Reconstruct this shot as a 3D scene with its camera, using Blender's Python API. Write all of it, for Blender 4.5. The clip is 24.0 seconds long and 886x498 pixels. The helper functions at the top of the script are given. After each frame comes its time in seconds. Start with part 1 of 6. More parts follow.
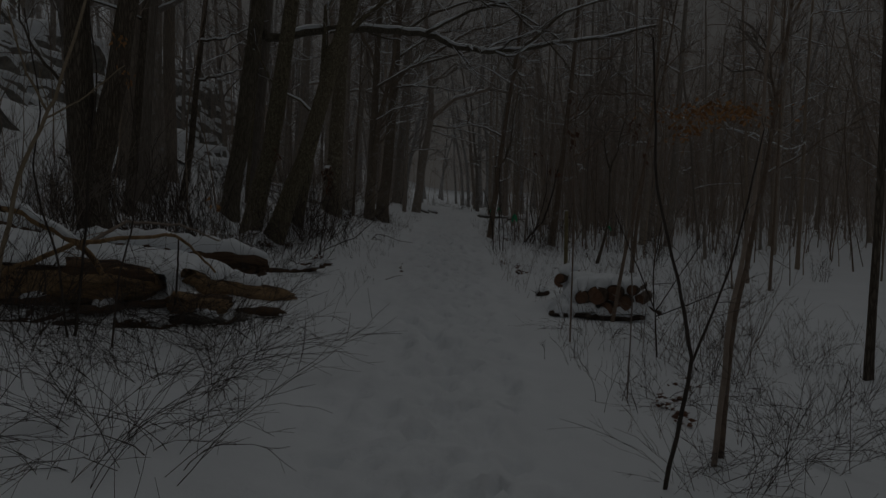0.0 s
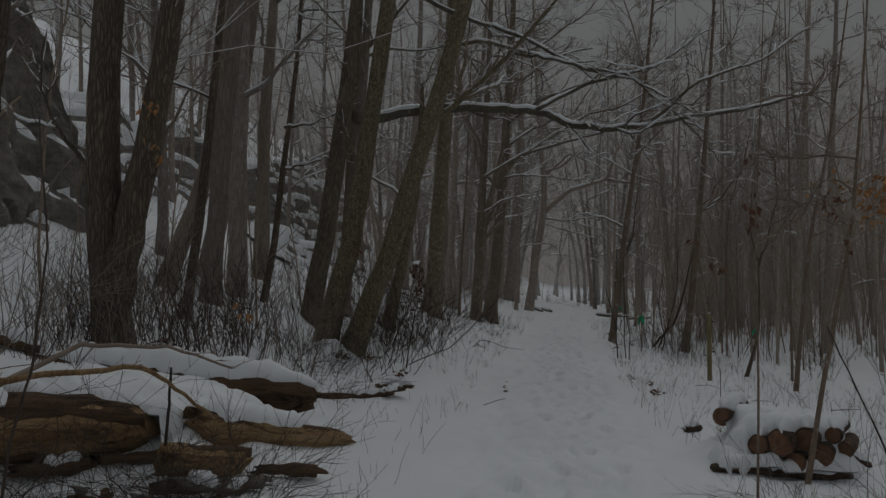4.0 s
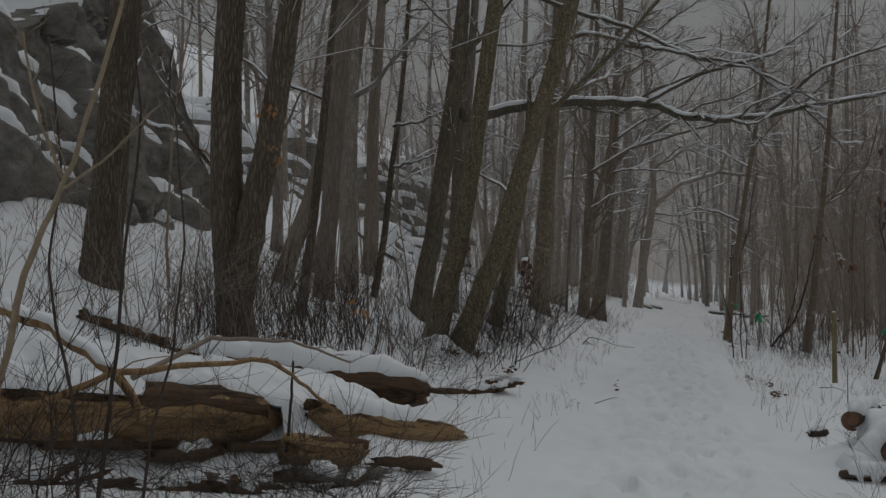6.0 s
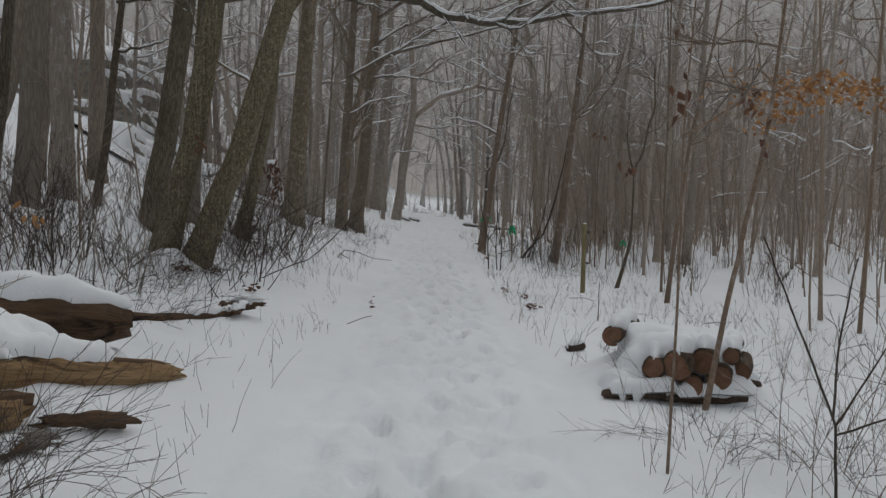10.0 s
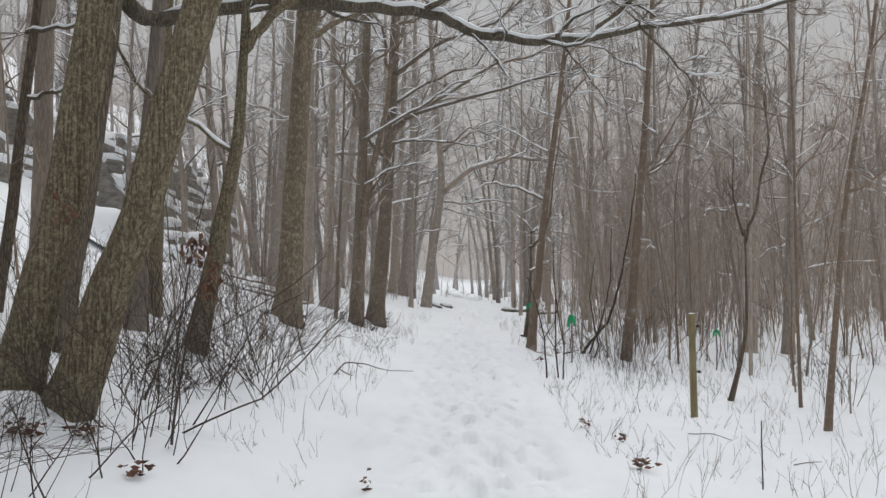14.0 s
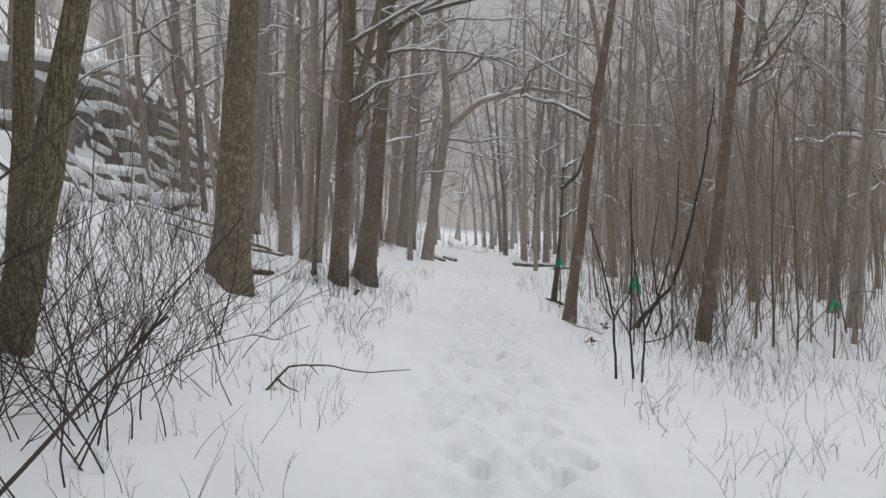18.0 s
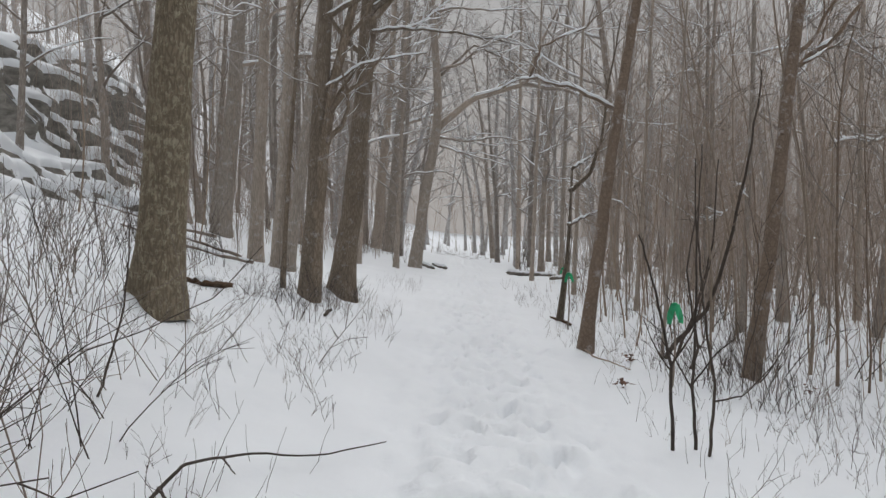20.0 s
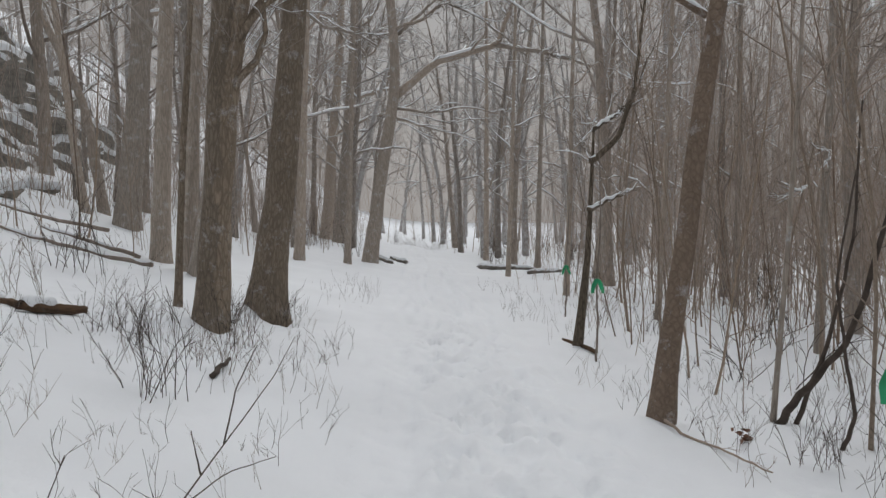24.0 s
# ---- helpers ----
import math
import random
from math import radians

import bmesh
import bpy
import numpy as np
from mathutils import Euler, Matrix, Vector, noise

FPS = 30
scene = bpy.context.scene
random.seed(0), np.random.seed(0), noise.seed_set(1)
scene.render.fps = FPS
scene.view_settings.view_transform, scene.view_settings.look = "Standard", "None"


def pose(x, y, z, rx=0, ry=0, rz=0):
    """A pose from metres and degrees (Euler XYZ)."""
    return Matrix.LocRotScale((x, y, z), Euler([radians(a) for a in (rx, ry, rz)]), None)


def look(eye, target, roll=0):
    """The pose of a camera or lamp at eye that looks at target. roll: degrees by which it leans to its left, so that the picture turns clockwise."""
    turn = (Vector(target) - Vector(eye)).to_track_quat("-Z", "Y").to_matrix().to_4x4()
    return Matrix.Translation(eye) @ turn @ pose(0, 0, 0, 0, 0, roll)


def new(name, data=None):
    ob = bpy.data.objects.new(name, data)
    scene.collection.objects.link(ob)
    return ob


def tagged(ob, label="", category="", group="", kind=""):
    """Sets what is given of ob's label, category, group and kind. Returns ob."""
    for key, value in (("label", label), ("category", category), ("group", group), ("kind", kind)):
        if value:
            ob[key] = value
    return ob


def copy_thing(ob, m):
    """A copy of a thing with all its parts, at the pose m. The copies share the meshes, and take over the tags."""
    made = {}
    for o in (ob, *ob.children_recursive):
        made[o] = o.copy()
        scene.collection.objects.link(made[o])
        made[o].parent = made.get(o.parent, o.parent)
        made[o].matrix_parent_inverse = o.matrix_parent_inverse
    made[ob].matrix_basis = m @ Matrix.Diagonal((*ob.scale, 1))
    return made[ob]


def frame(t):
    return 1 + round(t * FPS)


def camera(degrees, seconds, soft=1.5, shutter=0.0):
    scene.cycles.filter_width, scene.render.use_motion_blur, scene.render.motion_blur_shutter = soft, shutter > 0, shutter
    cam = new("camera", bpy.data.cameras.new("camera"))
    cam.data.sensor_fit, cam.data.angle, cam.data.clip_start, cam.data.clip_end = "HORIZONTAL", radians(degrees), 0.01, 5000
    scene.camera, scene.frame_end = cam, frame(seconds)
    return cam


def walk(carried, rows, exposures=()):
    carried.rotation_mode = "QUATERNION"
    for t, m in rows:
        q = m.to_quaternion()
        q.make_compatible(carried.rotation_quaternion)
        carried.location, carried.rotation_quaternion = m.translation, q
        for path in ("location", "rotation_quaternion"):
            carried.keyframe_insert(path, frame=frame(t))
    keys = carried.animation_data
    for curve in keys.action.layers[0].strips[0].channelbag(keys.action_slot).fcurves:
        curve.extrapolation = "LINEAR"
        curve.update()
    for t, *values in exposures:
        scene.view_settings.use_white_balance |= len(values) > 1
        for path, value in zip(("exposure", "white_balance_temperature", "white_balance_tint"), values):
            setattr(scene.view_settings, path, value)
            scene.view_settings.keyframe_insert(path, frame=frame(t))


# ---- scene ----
cam = camera(58.0, 24.0, 1.4)
METRES, EYE, TILT, LEAN, TURN = 21.3, 1.6, 0.0, 4.3, 0.0
ROWS = [
    (0.0, 0.0, 0.0, 0.0, 0.41, -4.86, -4.86),
    (0.5, 0.0003, 0.031, 0.0009, 1.51, -4.68, -4.05),
    (1.0, -0.0015, 0.0564, 0.0013, 2.3, -1.64, -4.5),
    (1.5, -0.0019, 0.0784, 0.0016, 3.66, -1.05, -4.6),
    (2.0, -0.0008, 0.1042, 0.0005, 5.25, -0.53, -5.51),
    (2.5, -0.001, 0.1197, 0.0005, 5.2, 1.07, -6.66),
    (4.5, -0.0, 0.1321, 0.0018, 10.11, 1.26, -4.06),
    (5.0, -0.001, 0.1318, 0.0016, 11.71, 0.97, -4.36),
    (5.5, -0.0027, 0.1307, 0.0016, 14.39, 0.64, -4.43),
    (6.0, -0.0031, 0.1303, 0.0017, 16.11, 0.46, -4.44),
    (6.5, -0.0031, 0.1308, 0.0016, 16.32, 0.27, -4.64),
    (7.0, -0.0026, 0.1315, 0.0015, 15.14, 0.33, -4.82),
    (7.5, -0.0017, 0.132, 0.0019, 10.79, 0.76, -5.22),
    (8.0, -0.0015, 0.1328, 0.0012, 4.52, 0.54, -5.36),
    (8.5, -0.0021, 0.1377, -0.0004, 0.08, -1.56, -5.39),
    (9.0, -0.0033, 0.1535, -0.0012, -0.5, -1.79, -5.35),
    (9.5, -0.0059, 0.1726, -0.0033, -0.69, -3.24, -5.82),
    (11.5, -0.0028, 0.2774, -0.003, -1.83, -5.02, -3.45),
    (12.0, -0.0064, 0.3065, -0.0024, -0.13, -0.17, -3.15),
    (12.5, -0.0062, 0.3333, -0.0024, -0.1, 3.21, -2.89),
    (13.0, -0.0059, 0.3615, -0.0011, 1.25, 3.91, -3.05),
    (13.5, -0.0071, 0.389, -0.0013, 1.71, 4.96, -3.96),
    (14.0, -0.0058, 0.418, -0.0035, 1.4, 1.43, -3.47),
    (14.5, -0.0095, 0.4451, -0.0044, 1.12, 0.78, -3.49),
    (15.0, -0.0118, 0.4735, -0.0071, 0.09, -0.1, -3.5),
    (15.5, -0.014, 0.5038, -0.007, 1.05, -1.68, -3.68),
    (16.0, -0.0162, 0.5333, -0.0071, 1.23, -1.73, -3.89),
    (16.5, -0.0172, 0.563, -0.0084, 1.42, -2.4, -3.16),
    (17.0, -0.02, 0.592, -0.009, 1.98, -2.42, -3.19),
    (17.5, -0.0194, 0.6202, -0.0103, 1.68, -3.03, -2.8),
    (18.0, -0.0183, 0.6484, -0.0097, 1.43, -2.12, -4.2),
    (18.5, -0.0179, 0.6744, -0.0088, 0.49, -1.96, -4.36),
    (20.5, -0.0238, 0.7947, -0.0088, 0.44, -1.72, -5.3),
    (21.0, -0.0232, 0.8233, -0.0098, -1.94, -3.69, -4.54),
    (21.5, -0.0254, 0.8511, -0.0088, -2.51, -4.19, -3.98),
    (22.0, -0.03, 0.8772, -0.0086, -3.64, -4.32, -3.27),
    (22.5, -0.0299, 0.9037, -0.0097, -3.66, -5.92, -3.07),
    (23.0, -0.033, 0.9319, -0.0093, -3.64, -1.98, -4.17),
    (23.5, -0.0332, 0.9617, -0.0107, -4.1, -3.67, -4.14),
    (24.0, -0.0345, 0.99, -0.0097, -2.7, -2.45, -4.33),
]
EXPOSURES = [(0.0, -3.6, 6480, 8), (1.0, -2.97, 6480, 8), (2.0, -2.5, 6480, 8), (4.5, -1.75, 6480, 8), (5.0, -1.55, 6480, 8), (7.0, -1.1, 6480, 8), (8.0, -0.83, 6480, 8), (9.0, -0.8, 6480, 9), (9.5, -0.75, 6480, 9), (11.5, -0.5, 6500, 10), (12.0, -0.3, 6500, 10), (13.0, 0.13, 6500, 10), (15.0, 0.17, 6500, 10), (17.0, 0.04, 6500, 10), (18.0, 0.0, 6500, 10), (21.0, 0.05, 6500, 10), (22.0, -0.02, 6500, 10), (24.0, -0.06, 6500, 10)]
walk(cam, [(t, pose(0, 0, EYE, TILT, LEAN, TURN) @ pose(METRES * x, METRES * y, METRES * z, 90 + pitch, roll, yaw)) for t, x, y, z, yaw, pitch, roll in ROWS], EXPOSURES)

# ---- world and light: a white overcast winter sky ----
world = bpy.data.worlds.new("overcast_sky")
scene.world = world
world.use_nodes = True
wn, wl = world.node_tree.nodes, world.node_tree.links
sky = wn.new("ShaderNodeTexSky")
sky.sky_type, sky.sun_disc = "NISHITA", False
sky.sun_elevation, sky.sun_rotation = radians(54.7), radians(15)
sky.air_density, sky.dust_density = 1.0, 4.0
grey = wn.new("ShaderNodeHueSaturation")
grey.inputs["Saturation"].default_value = 0.10
wl.new(sky.outputs["Color"], grey.inputs["Color"])
cloud = wn.new("ShaderNodeMixRGB")
cloud.inputs["Fac"].default_value = 0.6
cloud.inputs["Color2"].default_value = (8.3, 8.5, 8.8, 1)
wl.new(grey.outputs["Color"], cloud.inputs["Color1"])
back = wn["Background"]
back.inputs["Strength"].default_value = 0.108
wl.new(cloud.outputs["Color"], back.inputs["Color"])
sun = new("sun", bpy.data.lights.new("sun", "SUN"))
sun.data.energy, sun.data.angle, sun.data.color = 0.8, radians(50), (1.0, 0.98, 0.95)
sun.matrix_world = look((0, 0, 30), (-5.5, -20.5, 0))


# ---- materials ----
def nodes_of(name):
    m = bpy.data.materials.new(name)
    m.use_nodes = True
    return m, m.node_tree.nodes, m.node_tree.links, m.node_tree.nodes["Principled BSDF"]


def ramp_node(n, stops):
    r = n.new("ShaderNodeValToRGB")
    while len(r.color_ramp.elements) < len(stops):
        r.color_ramp.elements.new(0.5)
    for e, (p, c) in zip(r.color_ramp.elements, stops):
        e.position, e.color = p, (*c, 1)
    return r


def coords(n, l, scale, source="Object"):
    c, m = n.new("ShaderNodeTexCoord"), n.new("ShaderNodeMapping")
    m.inputs["Scale"].default_value = scale
    l.new(c.outputs[source], m.inputs["Vector"])
    return m.outputs["Vector"]


def noise_node(n, l, vec, scale, detail=5, rough=0.6, distort=0.0):
    t = n.new("ShaderNodeTexNoise")
    t.inputs["Scale"].default_value, t.inputs["Detail"].default_value = scale, detail
    t.inputs["Roughness"].default_value, t.inputs["Distortion"].default_value = rough, distort
    l.new(vec, t.inputs["Vector"])
    return t.outputs["Fac"]


def mixed(n, l, fac, a, b, kind="MIX"):
    m = n.new("ShaderNodeMixRGB")
    m.blend_type = kind
    for slot, v in (("Fac", fac), ("Color1", a), ("Color2", b)):
        if isinstance(v, (int, float)):
            m.inputs[slot].default_value = v
        elif isinstance(v, tuple):
            m.inputs[slot].default_value = (*v, 1)
        else:
            l.new(v, m.inputs[slot])
    return m.outputs["Color"]


def bump_into(n, l, bsdf, height, strength, distance):
    b = n.new("ShaderNodeBump")
    b.inputs["Strength"].default_value, b.inputs["Distance"].default_value = strength, distance
    l.new(height, b.inputs["Height"])
    l.new(b.outputs["Normal"], bsdf.inputs["Normal"])


def snow_material(name, tone, grain=1.0):
    m, n, l, p = nodes_of(name)
    v = coords(n, l, (1, 1, 1))
    big = noise_node(n, l, v, 0.7, 4)
    fine = noise_node(n, l, v, 26.0, 6, 0.7)
    r = ramp_node(n, [(0.3, tuple(c * 0.94 for c in tone)), (0.7, tone)])
    l.new(big, r.inputs["Fac"])
    l.new(r.outputs["Color"], p.inputs["Base Color"])
    p.inputs["Roughness"].default_value = 0.75
    p.inputs["Specular IOR Level"].default_value = 0.25
    lump = noise_node(n, l, v, 7.0, 5, 0.6)
    bump_into(n, l, p, mixed(n, l, 0.4, lump, fine), 0.55 * grain, 0.03)
    return m


def bark_material(name, dark, light, moss=None, moss_amount=0.0, ridge=9.0, haze_mottle=0.0, strength=0.9, spot=15.0, furrows=0.45, stretch=0.12):
    """Furrowed bark: long upright ridges, mottled, with lichen and pale specks, haze painted on farther trees, where it
    has them.
    """
    m, n, l, p = nodes_of(name)
    v = coords(n, l, (1, 1, stretch))
    w = coords(n, l, (1, 1, 1))
    furrow = n.new("ShaderNodeTexVoronoi")
    furrow.feature = "DISTANCE_TO_EDGE"
    furrow.inputs["Scale"].default_value = ridge * 2.2
    warp = n.new("ShaderNodeVectorMath")
    warp.operation = "MULTIPLY_ADD"
    nz = n.new("ShaderNodeTexNoise")
    nz.inputs["Scale"].default_value = 7.0
    l.new(v, nz.inputs["Vector"])
    l.new(nz.outputs["Color"], warp.inputs[0])
    warp.inputs[1].default_value = (0.12, 0.12, 0.12)
    l.new(v, warp.inputs[2])
    l.new(warp.outputs["Vector"], furrow.inputs["Vector"])
    edge = ramp_node(n, [(0.0, (0, 0, 0)), (0.22, (1, 1, 1))])
    l.new(furrow.outputs["Distance"], edge.inputs["Fac"])
    grain = noise_node(n, l, v, 45.0, 6, 0.7)
    blotch = noise_node(n, l, w, 2.2, 5)
    tone = ramp_node(n, [(0.25, dark), (0.75, light)])
    l.new(mixed(n, l, 0.5, grain, blotch), tone.inputs["Fac"])
    col = mixed(n, l, mixed(n, l, 1.0 - furrows, edge.outputs["Color"], (1.0, 1.0, 1.0)), tuple(c * 0.45 for c in dark), tone.outputs["Color"])
    vary = n.new("ShaderNodeObjectInfo")
    shade = ramp_node(n, [(0.0, (0.82, 0.82, 0.82)), (1.0, (1.12, 1.08, 1.04))])
    l.new(vary.outputs["Random"], shade.inputs["Fac"])
    col = mixed(n, l, 1.0, col, shade.outputs["Color"], "MULTIPLY")
    if moss:
        patch = noise_node(n, l, coords(n, l, (1, 1, 0.75)), spot, 8, 0.8, 0.4)
        mask = ramp_node(n, [(0.60 - moss_amount, (0, 0, 0)), (0.70 - moss_amount, (1, 1, 1))])
        l.new(patch, mask.inputs["Fac"])
        col = mixed(n, l, mask.outputs["Color"], col, moss)
    # pale grey specks: slight mottling on near bark, painted haze on far bark
    if haze_mottle:
        speck = noise_node(n, l, w, 5.0, 8, 0.8)
        mask = ramp_node(n, [(0.56 - haze_mottle * 0.3, (0, 0, 0)), (0.80 - haze_mottle * 0.3, (1, 1, 1))])
        l.new(speck, mask.inputs["Fac"])
        col = mixed(n, l, mask.outputs["Color"], col, (0.62, 0.63, 0.65))
    l.new(col, p.inputs["Base Color"])
    p.inputs["Roughness"].default_value = 0.9
    p.inputs["Specular IOR Level"].default_value = 0.15
    bump_into(n, l, p, mixed(n, l, 0.35, edge.outputs["Color"], grain), strength, 0.025)
    return m


def plain_material(name, a, b, scale=6.0, rough=0.8, stretch=(1, 1, 1), bump=0.3, spec=0.2):
    m, n, l, p = nodes_of(name)
    v = coords(n, l, stretch)
    f = noise_node(n, l, v, scale, 6, 0.65, 0.4)
    r = ramp_node(n, [(0.3, a), (0.7, b)])
    l.new(f, r.inputs["Fac"])
    vary = n.new("ShaderNodeObjectInfo")
    s = ramp_node(n, [(0.0, (0.8, 0.8, 0.8)), (1.0, (1.15, 1.12, 1.1))])
    l.new(vary.outputs["Random"], s.inputs["Fac"])
    l.new(mixed(n, l, 1.0, r.outputs["Color"], s.outputs["Color"], "MULTIPLY"), p.inputs["Base Color"])
    p.inputs["Roughness"].default_value = rough
    p.inputs["Specular IOR Level"].default_value = spec
    bump_into(n, l, p, noise_node(n, l, v, scale * 5, 5, 0.7), bump, 0.02)
    return m


def worn_wood(name, a, b, dark):
    """Bare wood with long fibres, checks and dark rotten streaks."""
    m, n, l, p = nodes_of(name)
    v = coords(n, l, (1, 1, 0.07))
    fibre = noise_node(n, l, v, 22.0, 8, 0.7, 0.6)
    r = ramp_node(n, [(0.32, a), (0.68, b)])
    l.new(fibre, r.inputs["Fac"])
    rot = noise_node(n, l, coords(n, l, (1, 1, 0.30)), 5.5, 7, 0.7, 0.8)
    mask = ramp_node(n, [(0.545, (0, 0, 0)), (0.64, (1, 1, 1))])
    l.new(rot, mask.inputs["Fac"])
    l.new(mixed(n, l, mask.outputs["Color"], r.outputs["Color"], dark), p.inputs["Base Color"])
    p.inputs["Roughness"].default_value = 0.85
    p.inputs["Specular IOR Level"].default_value = 0.2
    bump_into(n, l, p, mixed(n, l, 0.4, fibre, rot), 1.0, 0.03)
    return m


def leaf_material(name, a, b):
    m, n, l, p = nodes_of(name)
    g = n.new("ShaderNodeNewGeometry")
    r = ramp_node(n, [(0.0, a), (1.0, b)])
    l.new(g.outputs["Random Per Island"], r.inputs["Fac"])
    l.new(r.outputs["Color"], p.inputs["Base Color"])
    p.inputs["Roughness"].default_value = 0.75
    return m


SNOW = snow_material("trodden_snow", (0.835, 0.862, 0.892))
CAP = snow_material("settled_snow", (0.845, 0.872, 0.90), 0.7)
BARK_OAK = bark_material("furrowed_oak_bark", (0.115, 0.094, 0.073), (0.275, 0.232, 0.185), ridge=15.0, strength=1.0, furrows=0.65, stretch=0.16)
BARK_FURROW = bark_material("finely_furrowed_grey_bark", (0.135, 0.117, 0.089), (0.31, 0.274, 0.215), ridge=17.0, strength=1.0, furrows=0.7, stretch=0.10)
BARK_GREY = bark_material("grey_bark", (0.205, 0.176, 0.147), (0.365, 0.318, 0.274), ridge=10.0, strength=0.6)
BARK_MOSS = bark_material("mossy_lichen_bark", (0.105, 0.085, 0.058), (0.235, 0.198, 0.140), (0.300, 0.268, 0.180), 0.12, ridge=11.0, strength=1.0, spot=34.0)
BARK_BROWN = bark_material("brown_bark", (0.165, 0.134, 0.103), (0.335, 0.280, 0.224), ridge=11.0, haze_mottle=0.03, strength=0.7, stretch=0.25)
BARK_LICHEN = bark_material("olive_brown_lichened_bark", (0.165, 0.136, 0.098), (0.315, 0.264, 0.196), (0.37, 0.333, 0.245), 0.095, ridge=11.0, strength=0.8, spot=13.0, stretch=0.3)
BARK_SMOOTH = bark_material("smooth_brown_bark", (0.26, 0.207, 0.162), (0.42, 0.346, 0.280), ridge=12.0, strength=0.3, furrows=0.3, stretch=0.5)
# far bark: haze is painted in as a paler, speckled tone
BARK_FAR = bark_material("snow_dusted_bark", (0.34, 0.320, 0.303), (0.47, 0.45, 0.432), ridge=9.0, haze_mottle=0.35, strength=0.4)
# mid-distance bark: a lighter base and specks put fog into the colour
BARK_MID = bark_material("lightly_hazed_bark", (0.255, 0.222, 0.194), (0.41, 0.366, 0.328), ridge=9.0, haze_mottle=0.12, strength=0.5)
# grey-brown bark paled with distance, painted haze for trees farther off
BARK_PALE = bark_material("haze_paled_brown_bark", (0.325, 0.280, 0.240), (0.485, 0.43, 0.378), ridge=12.0, haze_mottle=0.08, strength=0.3)
BARK_RED = bark_material("red_brown_bark", (0.160, 0.119, 0.090), (0.340, 0.264, 0.206), ridge=9.0, haze_mottle=0.04, strength=0.5, furrows=0.3, stretch=0.7)
TWIG = plain_material("grey_brown_twigs", (0.17, 0.143, 0.122), (0.30, 0.258, 0.224), 9.0, 0.9, bump=0.1)
# far twigs: lighter than the near ones, with mist painted into the tone
TWIG_FAR = plain_material("haze_paled_twigs", (0.28, 0.252, 0.230), (0.43, 0.398, 0.372), 5.0, 0.9, bump=0.1)
TWIG_PALE = plain_material("pale_brown_twigs", (0.305, 0.258, 0.225), (0.445, 0.388, 0.345), 6.0, 0.9, bump=0.1)
TWIG_RED = plain_material("red_brown_stems", (0.250, 0.198, 0.160), (0.400, 0.328, 0.272), 8.0, 0.8, bump=0.1)
TWIG_DARK = plain_material("dark_wet_stems", (0.042, 0.034, 0.029), (0.105, 0.086, 0.073), 9.0, 0.8, bump=0.1)
STALK = plain_material("pale_dry_stalks", (0.20, 0.16, 0.11), (0.34, 0.28, 0.20), 12.0, 0.8, bump=0.1)
WOOD = worn_wood("bare_weathered_wood", (0.17, 0.10, 0.048), (0.42, 0.285, 0.155), (0.055, 0.034, 0.020))
ROT = worn_wood("dark_rotten_wood", (0.045, 0.029, 0.019), (0.17, 0.105, 0.062), (0.020, 0.014, 0.011))
GREYWOOD = worn_wood("grey_split_wood", (0.10, 0.09, 0.078), (0.26, 0.24, 0.21), (0.05, 0.042, 0.035))
CUT = plain_material("sawn_log_face", (0.10, 0.052, 0.034), (0.25, 0.145, 0.092), 9.0, 0.8, bump=0.4)
LOGBARK = plain_material("log_bark", (0.05, 0.035, 0.027), (0.15, 0.11, 0.082), 16.0, 0.9, (1, 1, 0.3), 1.0)
ROCK = plain_material("dark_grey_rock", (0.13, 0.123, 0.110), (0.33, 0.317, 0.288), 2.6, 0.9, (1, 1, 1.8), 1.0)
POSTWOOD = plain_material("mossy_post_wood", (0.13, 0.11, 0.06), (0.29, 0.25, 0.145), 14.0, 0.85, (1, 1, 0.2), 0.5)
METAL = plain_material("rusty_iron", (0.03, 0.024, 0.02), (0.09, 0.06, 0.045), 20.0, 0.6, bump=0.3, spec=0.5)
GREEN = plain_material("green_plastic", (0.01, 0.30, 0.12), (0.03, 0.46, 0.21), 5.0, 0.45, bump=0.1, spec=0.5)
LEAF_ORANGE = leaf_material("orange_dead_leaves", (0.22, 0.095, 0.03), (0.46, 0.24, 0.09))
LEAF_BROWN = leaf_material("dark_brown_dead_leaves", (0.05, 0.022, 0.014), (0.17, 0.08, 0.045))


# ---- numeric helpers ----
def hashed(i, j, seed):
    h = (i.astype(np.int64) * 374761393 + j.astype(np.int64) * 668265263 + seed * 974634777) & 0x7FFFFFFF
    h = ((h ^ (h >> 13)) * 1274126177) & 0x7FFFFFFF
    return ((h ^ (h >> 16)) & 0xFFFF) / 65535.0


def vnoise(x, y, seed=0):
    """Smooth value noise, 0 to 1."""
    x, y = np.asarray(x, float), np.asarray(y, float)
    i, j = np.floor(x), np.floor(y)
    u, v = x - i, y - j
    u, v = u * u * (3 - 2 * u), v * v * (3 - 2 * v)
    a, b = hashed(i, j, seed), hashed(i + 1, j, seed)
    c, d = hashed(i, j + 1, seed), hashed(i + 1, j + 1, seed)
    return a + (b - a) * u + (c - a) * v + (a - b - c + d) * u * v


def ease(a, b, v):
    u = np.clip((v - a) / (b - a), 0, 1)
    return u * u * (3 - 2 * u)


